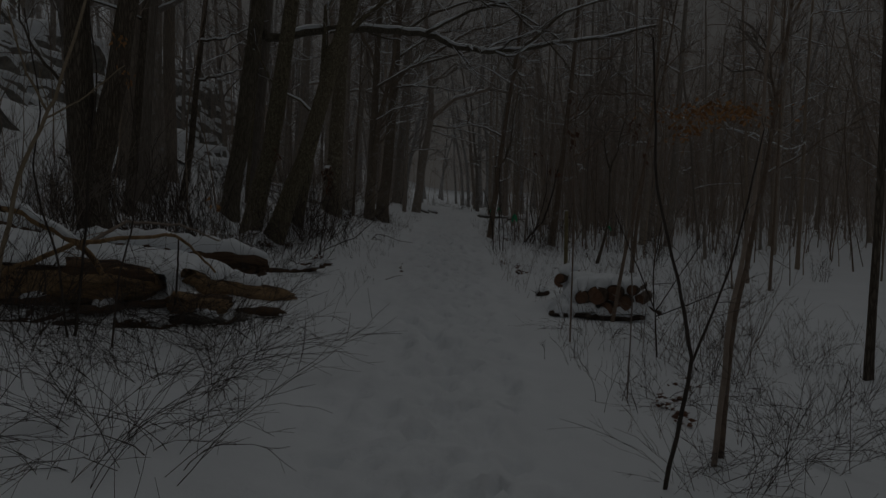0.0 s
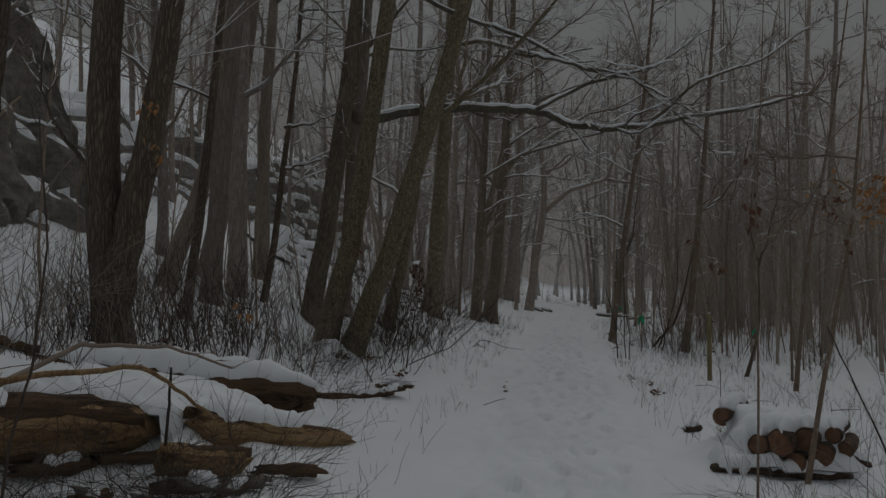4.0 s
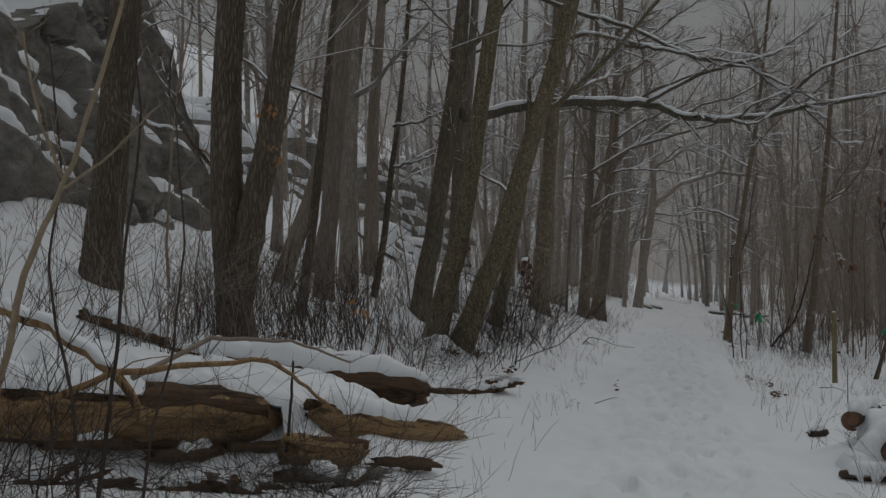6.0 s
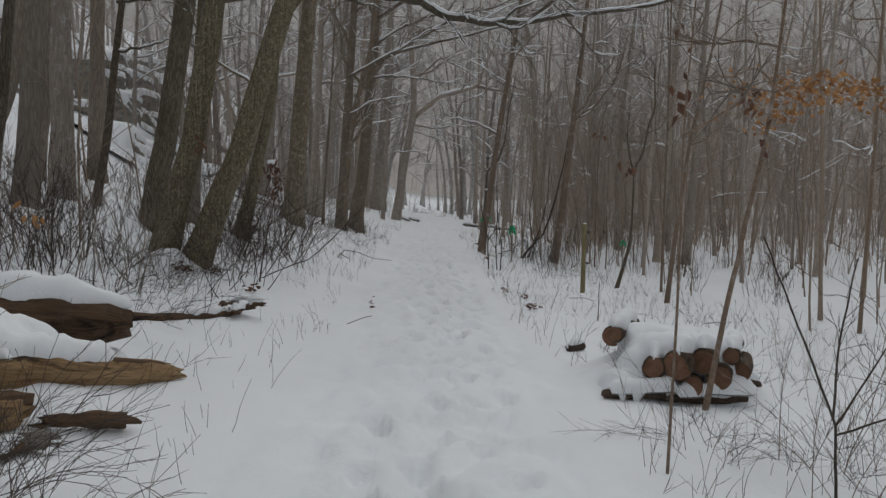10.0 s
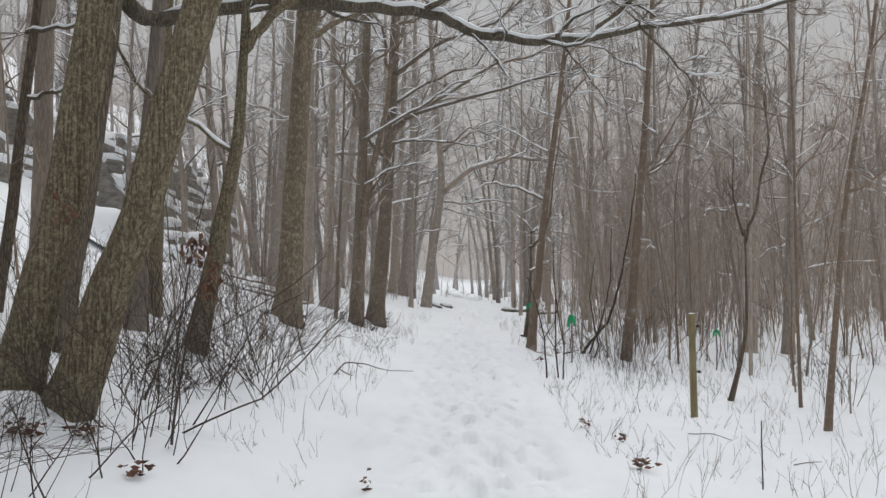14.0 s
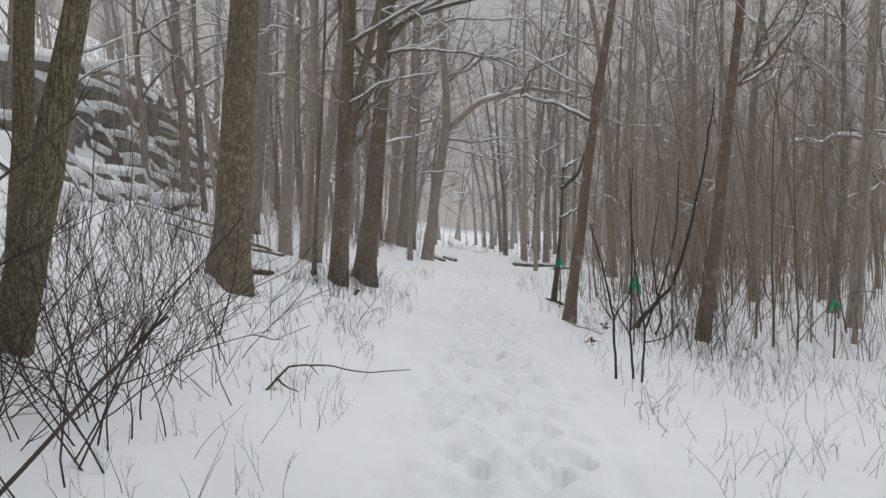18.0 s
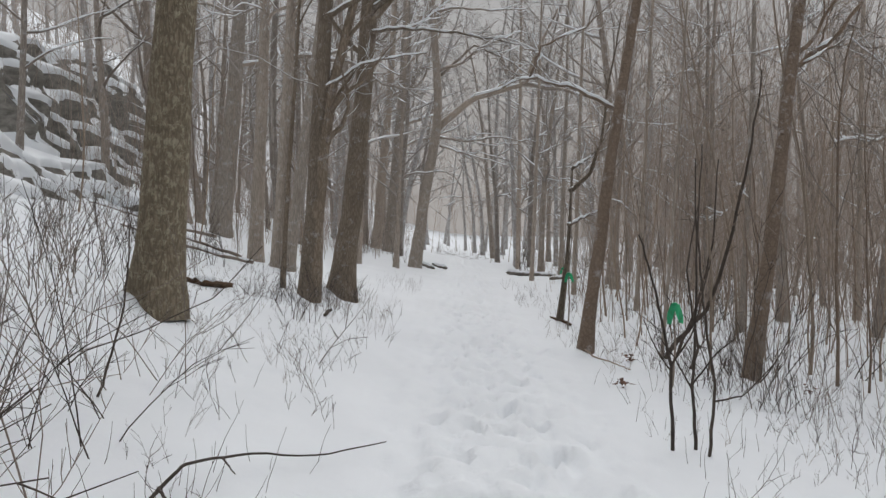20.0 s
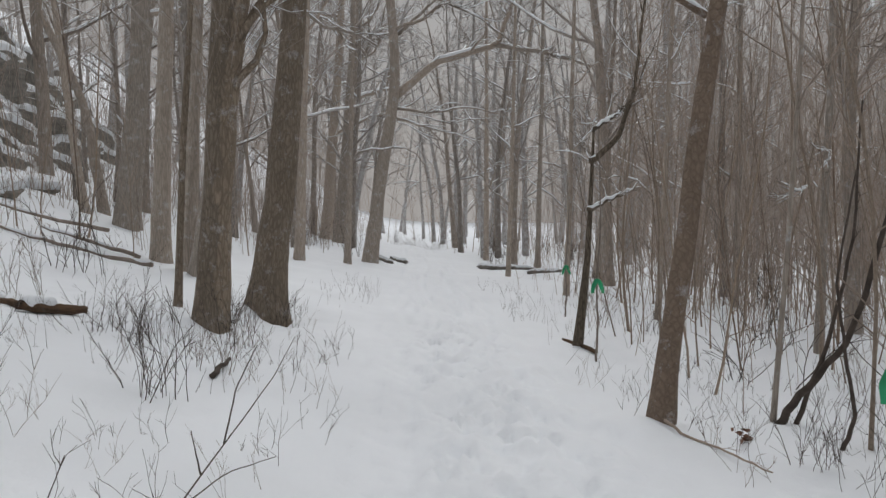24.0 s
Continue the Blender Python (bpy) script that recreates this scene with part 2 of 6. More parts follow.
def bare_height(x, y):
    """The lie of the land: a path that falls gently, a bank and a rocky hill on its upper side, flat woods below."""
    x, y = np.asarray(x, float), np.asarray(y, float)
    r, u = np.clip(x, 0, None), np.clip(-x, 0, 70)
    z = -0.009 * np.clip(y, -30, 90)
    z = z - 0.09 * np.clip(r, 0, 4) - 0.015 * (np.clip(r, 4, 14) - 4)
    z = z + 0.05 * u + 0.16 * (np.clip(u, 1.3, 6) - 1.3) * (1 - 0.30 * ease(24, 31, y))
    z = z + 0.24 * np.clip(u - 6, 0, None) + 0.30 * np.clip(u - 12, 0, None)
    return z


def ground_height(x, y):
    x, y = np.asarray(x, float), np.asarray(y, float)
    off = ease(0.9, 2.2, np.abs(x + 0.05))
    z = bare_height(x, y) + off * (0.10 * (vnoise(x * 0.8, y * 0.8, 3) - 0.5) + 0.06 * (vnoise(x * 2.7, y * 2.7, 5) - 0.5) + 0.045 * (vnoise(x * 6.1, y * 6.1, 6) - 0.5))
    z = z + ease(6, 14, -x) * 0.8 * (vnoise(x * 0.3, y * 0.3, 8) - 0.5)
    z = z - 0.09 * np.exp(-((x + 2.8) / 0.9) ** 2 - ((y - 8.0) / 1.2) ** 2)
    a, b = (x + 3.5) * 0.6 + (y - 7.6) * 0.8, (x + 3.5) * 0.8 - (y - 7.6) * 0.6
    z = z - 0.30 * np.exp(-(a / 1.6) ** 2 - (b / 0.40) ** 2)
    z = z + 0.15 * ease(0.9, 1.9, -x) * (1 - ease(3.6, 5.0, -x)) * ease(17.5, 20.5, y) * (1 - ease(27, 31, y))
    z = z + 0.10 * np.exp(-((x + 3.5) / 0.9) ** 2 - ((y - 23) / 1.2) ** 2) + 0.30 * np.exp(-((x + 3.85) / 0.42) ** 2 - ((y - 16.0) / 0.6) ** 2)
    z = z + 0.32 * np.exp(-((x + 3.35) / 1.05) ** 4 - ((y - 9.05) / 0.50) ** 2)
    z = z + 0.42 * np.exp(-((x - 2.45) / 0.52) ** 4 - ((y - 11.70) / 0.36) ** 2) + 0.24 * np.exp(-((x - 1.90) / 0.36) ** 2 - ((y - 12.05) / 0.30) ** 2)
    for tx, ty, h in ((-3.64, 24.75, 0.17), (-3.07, 30.6, 0.13), (-2.74, 32.6, 0.15), (-3.75, 19.6, 0.14), (-5.09, 18.5, 0.15), (-5.80, 23.4, 0.12), (-4.78, 10.87, 0.12), (-7.99, 12.46, 0.15), (1.45, 27.8, 0.08), (3.46, 26.8, 0.08)):
        z = z + h * np.exp(-((x - tx + 0.30) / 0.30) ** 2 - ((y - ty + 0.22) / 0.34) ** 2) - 0.75 * h * np.exp(-((x - tx - 0.24) / 0.26) ** 2 - ((y - ty + 0.28) / 0.30) ** 2)
    z = z + 0.22 * np.exp(-((x + 3.62) / 0.26) ** 2 - ((y - 15.12) / 0.30) ** 2) + 0.24 * np.exp(-((x - 1.64) / 0.30) ** 2 - ((y - 11.38) / 0.32) ** 2)
    return z


def gz(x, y):
    return float(ground_height(x, y))


def mesh_of(name, verts, quads=None, tris=None, smooth=True, mat=None):
    me = bpy.data.meshes.new(name)
    verts = np.asarray(verts, np.float32).reshape(-1, 3)
    q = np.zeros((0, 4), np.int32) if quads is None else np.asarray(quads, np.int32).reshape(-1, 4)
    t = np.zeros((0, 3), np.int32) if tris is None else np.asarray(tris, np.int32).reshape(-1, 3)
    me.vertices.add(len(verts))
    me.vertices.foreach_set("co", verts.ravel())
    me.loops.add(q.size + t.size)
    me.loops.foreach_set("vertex_index", np.concatenate([q.ravel(), t.ravel()]).astype(np.int32))
    me.polygons.add(len(q) + len(t))
    starts = np.concatenate([np.arange(len(q)) * 4, q.size + np.arange(len(t)) * 3]).astype(np.int32)
    me.polygons.foreach_set("loop_start", starts)
    me.polygons.foreach_set("use_smooth", np.full(len(q) + len(t), smooth))
    if mat:
        me.materials.append(mat)
    me.update(calc_edges=True)
    return me


def part(name, me, parent=None, label="", kind=""):
    ob = new(name, me)
    if parent:
        ob.parent = parent
    return tagged(ob, label=label, kind=kind)


def thing(name, x, y, z, label, category, group="", kind=""):
    ob = new(name)
    ob.empty_display_size = 0.1
    ob.location = (x, y, z)
    return tagged(ob, label, category, group, kind)


class Tubes:
    """Collects tapered round rods and makes one mesh of them."""

    def __init__(self):
        self.sets = {}

    def add(self, pts, radii, sides=3):
        self.sets.setdefault((len(pts), sides), []).append((pts, radii))

    def count(self):
        return sum(len(v) for v in self.sets.values())

    def mesh(self, name, mat, flat=1.0):
        verts, quads, tris, base = [], [], [], 0
        for (n, s), rods in self.sets.items():
            p = np.array([r[0] for r in rods], float)
            rad = np.array([r[1] for r in rods], float)
            t = np.gradient(p, axis=1)
            t /= np.linalg.norm(t, axis=2, keepdims=True) + 1e-9
            mean = p[:, -1] - p[:, 0]
            mean /= np.linalg.norm(mean, axis=1, keepdims=True) + 1e-9
            ref = np.where(np.abs(mean[:, 2:3]) < 0.8, np.array([[0, 0, 1.0]]), np.array([[1.0, 0, 0]]))[:, None, :]
            u = np.cross(t, np.broadcast_to(ref, t.shape))
            u /= np.linalg.norm(u, axis=2, keepdims=True) + 1e-9
            v = np.cross(u, t)
            a = np.arange(s) * 2 * math.pi / s + 0.3
            ring = p[:, :, None, :] + rad[:, :, None, None] * (np.cos(a)[None, None, :, None] * u[:, :, None, :] + flat * np.sin(a)[None, None, :, None] * v[:, :, None, :])
            b = len(rods)
            verts.append(ring.reshape(-1, 3))
            idx = base + np.arange(b * n * s).reshape(b, n, s)
            nxt = np.roll(idx, -1, axis=2)
            quads.append(np.stack([idx[:, :-1], nxt[:, :-1], nxt[:, 1:], idx[:, 1:]], axis=-1).reshape(-1, 4))
            for k, flip in ((0, True), (n - 1, False)) if s > 3 else ():
                e = idx[:, k]
                fan = np.stack([np.repeat(e[:, :1], s - 2, 1), e[:, 1:-1], e[:, 2:]], axis=-1)
                tris.append((fan[..., ::-1] if flip else fan).reshape(-1, 3))
            base += b * n * s
        if not verts:
            return None
        return mesh_of(name, np.concatenate(verts), np.concatenate(quads), np.concatenate(tris) if tris else None, True, mat)


def wander(rng, p, d, length, n, wobble, lift=0.0):
    """A crooked line of n + 1 points."""
    pts, step = [tuple(p)], length / n
    dx, dy, dz = d
    x, y, z = p
    for _ in range(n):
        dx += rng.uniform(-wobble, wobble)
        dy += rng.uniform(-wobble, wobble)
        dz += rng.uniform(-wobble, wobble) + lift
        k = step / math.sqrt(dx * dx + dy * dy + dz * dz)
        x, y, z = x + dx * k, y + dy * k, z + dz * k
        pts.append((x, y, z))
        k /= step
        dx, dy, dz = dx * k, dy * k, dz * k
    return pts


def taper(r0, r1, n):
    return [r0 + (r1 - r0) * i / (n - 1) for i in range(n)]


def aim(rng, out, rise):
    a = rng.uniform(0, 2 * math.pi) if out is None else out
    return (math.cos(a) * math.cos(rise), math.sin(a) * math.cos(rise), math.sin(rise))


def between(pts, s):
    k = s * (len(pts) - 1)
    i = min(int(k), len(pts) - 2)
    f = k - i
    a, b = pts[i], pts[i + 1]
    p = tuple(a[j] + (b[j] - a[j]) * f for j in range(3))
    d = tuple(b[j] - a[j] for j in range(3))
    m = math.sqrt(sum(c * c for c in d)) or 1
    return p, tuple(c / m for c in d)


def twig_out(rng, limb, twigs, count, length, r, sub=3, snow=None, snowy=0.3, lift=0.03, fine=1):
    """Twigs along a limb, each with finer twigs of its own."""
    for _ in range(count):
        s = rng.uniform(0.2, 1.0)
        p, d = between(limb, s)
        t = (d[0] * 0.7 + rng.uniform(-0.8, 0.8), d[1] * 0.7 + rng.uniform(-0.8, 0.8), d[2] * 0.7 + rng.uniform(-0.35, 0.75))
        ln = length * rng.uniform(0.45, 1.0) * (1.15 - 0.6 * s)
        tw = wander(rng, p, t, ln, 3, 0.42, lift)
        twigs.add(tw, taper(r, r * 0.4, 4), 3)
        if snow is not None and rng.random() < snowy:
            snow.add([(q[0], q[1], q[2] + r * 0.9) for q in tw], taper(r * 1.35, r * 0.6, 4), 3)
        for _ in range(sub):
            q, e = between(tw, rng.uniform(0.25, 1.0))
            e2 = (e[0] + rng.uniform(-0.8, 0.8), e[1] + rng.uniform(-0.8, 0.8), e[2] + rng.uniform(-0.4, 0.7))
            twigs.add(wander(rng, q, e2, ln * rng.uniform(0.3, 0.6), fine, 0.2, lift), taper(r * 0.6, r * 0.3, fine + 1), 3)


def snow_on(limb, radii, snow, rng):
    """A ridge of snow along the upper side of a limb, broken here and there."""
    run = []
    for i, (p, r) in enumerate(zip(limb, radii)):
        a, b = limb[max(i - 1, 0)], limb[min(i + 1, len(limb) - 1)]
        flat = math.hypot(b[0] - a[0], b[1] - a[1])
        steep = abs(b[2] - a[2]) > 0.85 * flat
        if not steep and rng.random() > 0.08:
            run.append((p, r))
        elif run:
            lay_snow(run, snow, rng)
            run = []
    lay_snow(run, snow, rng)


def lay_snow(run, snow, rng):
    if len(run) < 2:
        return
    pts = [(p[0], p[1], p[2] + r * 0.72 + 0.006) for p, r in run]
    rad = [(0.013 + r * 0.88) * rng.uniform(0.8, 1.15) for p, r in run]
    rad[0] *= 0.4
    rad[-1] *= 0.4
    snow.add(pts, rad, 4)


def trunk_mesh(name, pts, radii, mat, seed, sides=16, flare=0.5, rough=0.10, flare_height=0.75):
    """A trunk along pts with a flared, lobed foot and an uneven skin."""
    p, r = np.array(pts, float), np.array(radii, float)
    n = len(p)
    t = np.gradient(p, axis=0)
    t /= np.linalg.norm(t, axis=1, keepdims=True)
    u = np.cross(t, np.array([0.0, 1.0, 0.0]))
    u /= np.linalg.norm(u, axis=1, keepdims=True)
    v = np.cross(t, u)
    a = np.arange(sides) * 2 * math.pi / sides
    length = np.concatenate([[0], np.cumsum(np.linalg.norm(np.diff(p, axis=0), axis=1))])
    ca, sa = np.cos(a)[None, :], np.sin(a)[None, :]
    bump = vnoise(ca * 2.2 + 7.0, length[:, None] * 1.3 + sa * 2.2, seed) - 0.5
    fine = vnoise(ca * 6 + 3, length[:, None] * 4 + sa * 6, seed + 1) - 0.5
    lobes = 0.5 + 0.5 * np.cos(a[None, :] * (4 + seed % 2) + seed)
    foot = np.exp(-np.clip(length - 0.1, 0, None)[:, None] / (flare_height * 0.5))
    rad = r[:, None] * (1 + rough * 2 * bump + rough * fine + flare * foot * (0.45 + 0.55 * lobes))
    ring = p[:, None, :] + rad[..., None] * (ca[..., None] * u[:, None, :] + sa[..., None] * v[:, None, :])
    idx = np.arange(n * sides).reshape(n, sides)
    nxt = np.roll(idx, -1, axis=1)
    quads = np.stack([idx[:-1], nxt[:-1], nxt[1:], idx[1:]], axis=-1).reshape(-1, 4)
    top = idx[-1]
    tris = [(top[0], top[i], top[i + 1]) for i in range(1, sides - 1)]
    return mesh_of(name, ring.reshape(-1, 3), quads, tris, True, mat)


# ---- ground: one sheet of snow to the horizon ----
def spread(fine_from, fine_to, step, grow, low, high):
    mid = list(np.arange(fine_from, fine_to + step / 2, step))
    s, hi = step, [mid[-1]]
    while hi[-1] < high:
        s *= grow
        hi.append(hi[-1] + s)
    s, lo = step, [mid[0]]
    while lo[-1] > low:
        s *= grow
        lo.append(lo[-1] - s)
    return np.array(lo[:0:-1] + mid + hi[1:])


def make_ground():
    gx = spread(-1.4, 1.3, 0.055, 1.055, -600, 600)
    gy = spread(4.0, 32.0, 0.075, 1.06, -300, 900)
    x, y = np.meshgrid(gx, gy)
    z = ground_height(x, y)
    on = 1 - ease(0.75, 1.35, np.abs(x + 0.05))
    z += on * (-0.035 + 0.075 * (vnoise(x * 6.5, y * 0.9, 24) - 0.5) + 0.075 * (vnoise(x * 4.5, y * 2.6, 21) - 0.5) + 0.06 * (vnoise(x * 10, y * 7, 22) - 0.5))
    rng = random.Random(5)
    for lane, stride in ((-0.55, 0.7), (-0.42, 0.5), (-0.30, 0.6), (-0.16, 0.5), (-0.04, 0.45), (0.10, 0.5), (0.22, 0.5), (0.36, 0.55), (0.50, 0.65)):
        yy = rng.uniform(0, 0.6) - 1.0
        side = 1
        while yy < 45:
            cx = lane + side * 0.09 + rng.uniform(-0.07, 0.07)
            depth, ln = rng.uniform(0.025, 0.085), rng.uniform(0.10, 0.20)
            i0, i1 = np.searchsorted(gy, [yy - 0.6, yy + 0.6])
            j0, j1 = np.searchsorted(gx, [cx - 0.4, cx + 0.4])
            if i1 > i0 and j1 > j0:
                dx, dy = x[i0:i1, j0:j1] - cx, y[i0:i1, j0:j1] - yy
                d = ((dx + 0.25 * dy * side) / rng.uniform(0.055, 0.085)) ** 2 + (dy / ln) ** 2
                z[i0:i1, j0:j1] += -depth * np.exp(-d ** 2) + 0.3 * depth * np.exp(-(np.sqrt(d) - 1.5) ** 2 * 6)
            yy += stride * rng.uniform(0.85, 1.15)
            side = -side
    nx, ny = len(gx), len(gy)
    idx = np.arange(nx * ny).reshape(ny, nx)
    quads = np.stack([idx[:-1, :-1], idx[:-1, 1:], idx[1:, 1:], idx[1:, :-1]], axis=-1).reshape(-1, 4)
    ob = new("ground", mesh_of("ground", np.stack([x, y, z], -1).reshape(-1, 3), quads, None, True, SNOW))
    tagged(ob, "snow-covered woodland floor with a trodden footpath", "ground", kind="structure")


make_ground()


def make_backdrop():
    """Mist and woods far behind everything: a plain glowing ring with painted haze, brown-grey below and fading into
    the sky above.
    """
    m, n, l, p = nodes_of("glowing_haze_woods")
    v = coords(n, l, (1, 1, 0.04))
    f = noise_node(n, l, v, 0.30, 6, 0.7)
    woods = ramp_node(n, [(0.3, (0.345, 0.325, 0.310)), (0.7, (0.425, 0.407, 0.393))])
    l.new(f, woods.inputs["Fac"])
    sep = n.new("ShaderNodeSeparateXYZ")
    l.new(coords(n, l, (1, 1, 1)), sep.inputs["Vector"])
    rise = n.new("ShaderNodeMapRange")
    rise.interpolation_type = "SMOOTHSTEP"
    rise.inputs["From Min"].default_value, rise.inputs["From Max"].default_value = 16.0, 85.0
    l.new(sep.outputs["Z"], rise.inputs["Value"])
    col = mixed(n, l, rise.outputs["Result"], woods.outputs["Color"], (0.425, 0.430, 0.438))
    # mist is painted as glow, which also brightens the sides of the trunks
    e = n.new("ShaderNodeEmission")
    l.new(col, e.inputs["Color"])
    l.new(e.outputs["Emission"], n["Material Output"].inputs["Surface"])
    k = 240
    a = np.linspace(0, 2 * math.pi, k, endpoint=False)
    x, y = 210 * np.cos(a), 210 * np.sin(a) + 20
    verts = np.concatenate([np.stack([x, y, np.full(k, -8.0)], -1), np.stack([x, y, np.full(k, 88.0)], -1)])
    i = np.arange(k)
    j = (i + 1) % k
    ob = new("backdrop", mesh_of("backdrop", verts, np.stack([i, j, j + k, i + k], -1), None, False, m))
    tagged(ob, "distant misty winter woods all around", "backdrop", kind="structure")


make_backdrop()


# ---- trees that can be told apart ----
def axis_of(points, base, height, rng, soften=True):
    """The line of a trunk through (x, z) marks, carried on upwards to its full height."""
    xs, zs = [p[0] for p in points], [p[1] for p in points]
    z0 = base[2] - 0.12
    z = np.concatenate([np.linspace(0, 1.4, 9), np.linspace(1.7, height, 22)]) + z0
    slope0 = (xs[1] - xs[0]) / (zs[1] - zs[0])
    slope = (xs[-1] - xs[-2]) / (zs[-1] - zs[-2])
    x = np.interp(z, zs, xs)
    x = np.where(z < zs[0], xs[0] + (z - zs[0]) * slope0, x)
    over = np.clip(z - zs[-1], 0, None)
    x = np.where(z > zs[-1], xs[-1] + slope * 0.75 * over / (1 + over * 0.05), x)
    k = np.array([0.25, 0.5, 0.25])
    for _ in range(3):
        x[1:-1] = np.convolve(x, k, "valid")
    lean = rng.uniform(-0.03, 0.03)
    y = base[1] + (z - base[2]) * lean + 0.06 * np.sin((z - z0) * 0.7 + rng.uniform(0, 6)) * np.clip((z - z0) / 4, 0, 1)
    return np.stack([x, y, z], -1)


def tree(points, y, r, height, mat, label, seed, limbs=9, first=3.5, reach=3.2, twigs=7, marked=(), flare=0.34, snowy=0.42, twig_mat=None, sides=16, over=0.0, name="tree"):
    """A bare tree: points are (x, z) marks of its axis in the upright plane at y; marked limbs are given as lines."""
    rng = random.Random(seed)
    x0 = points[0][0]
    base = (x0, y, gz(x0, y))
    pts = [(p[0], max(p[1], base[2]) if i else base[2]) for i, p in enumerate(points)]
    axis = axis_of(pts, base, height, rng)
    top = thing(name, *base, label, "tree", "bare woodland trees")
    local = axis - np.array(base)
    h = (axis[:, 2] - base[2]).clip(0)
    radii = r * (1 - 0.80 * (h / height) ** 0.9)
    part("trunk", trunk_mesh("trunk", local, radii, mat, seed, sides, flare), top)
    tw, sn = Tubes(), Tubes()
    lines = [([tuple(np.array(p) - np.array(base)) for p in line], r1) for line, r1 in marked]
    made = []
    for line, r1 in lines:
        fine = []
        for s in np.linspace(0, 1, 4 * len(line)):
            q, _ = between(line, float(s))
            fine.append((q[0] + rng.uniform(-1, 1) * 0.012, q[1] + rng.uniform(-1, 1) * 0.03, q[2] + rng.uniform(-1, 1) * 0.025))
        made.append((fine, r1, 10))
    span = np.linspace(first, height * 0.96, limbs) if limbs else []
    for hh in span:
        hh = float(hh) + rng.uniform(-0.5, 0.5)
        i = int(np.searchsorted(h, hh).clip(1, len(h) - 1))
        p = tuple(local[i])
        ln = reach * rng.uniform(0.65, 1.2) * (1.15 - 0.6 * hh / height)
        out = rng.gauss(0.0, 0.8) if rng.random() < over else None
        line = wander(rng, p, aim(rng, out, radians(rng.uniform(14, 55))), ln, 10, 0.40, 0.03)
        made.append((line, float(radii[i]) * rng.uniform(0.26, 0.42) + 0.006, 6))
    for line, r1, sides_l in made:
        t = Tubes()
        rr = taper(r1, max(r1 * 0.25, 0.006), len(line))
        t.add(line, rr, sides_l)
        if r > 0.052:
            snow_on(line, rr, sn, rng)
        size = sum(math.dist(a, b) for a, b in zip(line, line[1:]))
        arms = [(line, size)]
        size = min(size, 6.0)
        for _ in range(int(1.5 + size * 0.9)):
            s = rng.uniform(0.25, 0.9)
            q, d = between(line, s)
            d2 = (d[0] + rng.uniform(-0.9, 0.9), d[1] + rng.uniform(-0.9, 0.9), d[2] + rng.uniform(-0.4, 0.6))
            arm = wander(rng, q, d2, size * rng.uniform(0.18, 0.38), 6, 0.42, 0.03)
            ar = taper(max(0.008, r1 * (1 - 0.75 * s) * 0.55), 0.005, 7)
            t.add(arm, ar, 4)
            if r > 0.052:
                snow_on(arm, ar, sn, rng)
            arms.append((arm, size * 0.4))
        part("limb", t.mesh("limb", mat), top)
        lush = twigs * (1.2 if base[2] + line[0][2] < 4.0 + 0.42 * y else 0.28)
        for arm, z in arms:
            twig_out(rng, arm, tw, int(lush * max(0.8, z / 3)), max(0.5, z * 0.34), 0.0075, 3, sn, snowy if r > 0.052 else 0.0)
    if tw.count():
        part("crown", tw.mesh("crown", twig_mat or TWIG), top, "fine bare twigs", "stuff")
    if sn.count():
        part("snow", sn.mesh("snow", CAP), top, "snow lying along the limbs", "stuff")
    return top


MOSSY = "tall leaning tree with mossy, lichen-spotted grey-brown bark"
OAK = "thick dark oak tree with deeply furrowed bark"
GREYT = "straight grey-barked woodland tree, bare, snow on its limbs"
THIN = "slender bare young tree with grey-brown bark"

# the bank beside the path, nearest first
tree([(-4.78, 0.7), (-4.93, 2.0), (-5.01, 3.07), (-4.94, 4.69)], 10.87, 0.205, 15, BARK_OAK, "dark oak tree forking low into two furrowed stems", 11, 8, 4.4, 3.0, 7,
     marked=[([(-4.84, 10.87, 1.3), (-4.70, 10.86, 1.9), (-4.48, 10.85, 2.9), (-4.18, 10.85, 4.62), (-3.9, 10.9, 6.5), (-3.7, 11.0, 9.5), (-3.6, 11.0, 12.0)], 0.195),
             ([(-5.02, 10.9, 2.85), (-5.20, 10.9, 2.85), (-5.55, 10.9, 3.22), (-5.79, 10.9, 3.76), (-5.72, 10.9, 4.36)], 0.03)])
tree([(-7.99, 1.63), (-7.61, 5.42)], 12.46, 0.265, 16, BARK_OAK, OAK, 12, 8, 4.0, 3.5, 7)
tree([(-3.39, 0.38), (-2.83, 1.92), (-2.32, 3.46), (-1.84, 5.0), (-1.50, 6.2)], 15.40, 0.185, 14, BARK_MOSS, "slanting tree with mossy bark leaning over the snowy path", 13, 11, 6.5, 4.0, 7, over=0.55, flare=0.35)
tree([(-3.83, 0.68), (-3.49, 2.12), (-3.23, 3.56), (-3.02, 5.0), (-2.82, 6.3)], 15.45, 0.178, 15, BARK_MOSS, MOSSY, 52, 10, 7.0, 4.0, 7, over=0.55, flare=0.45)
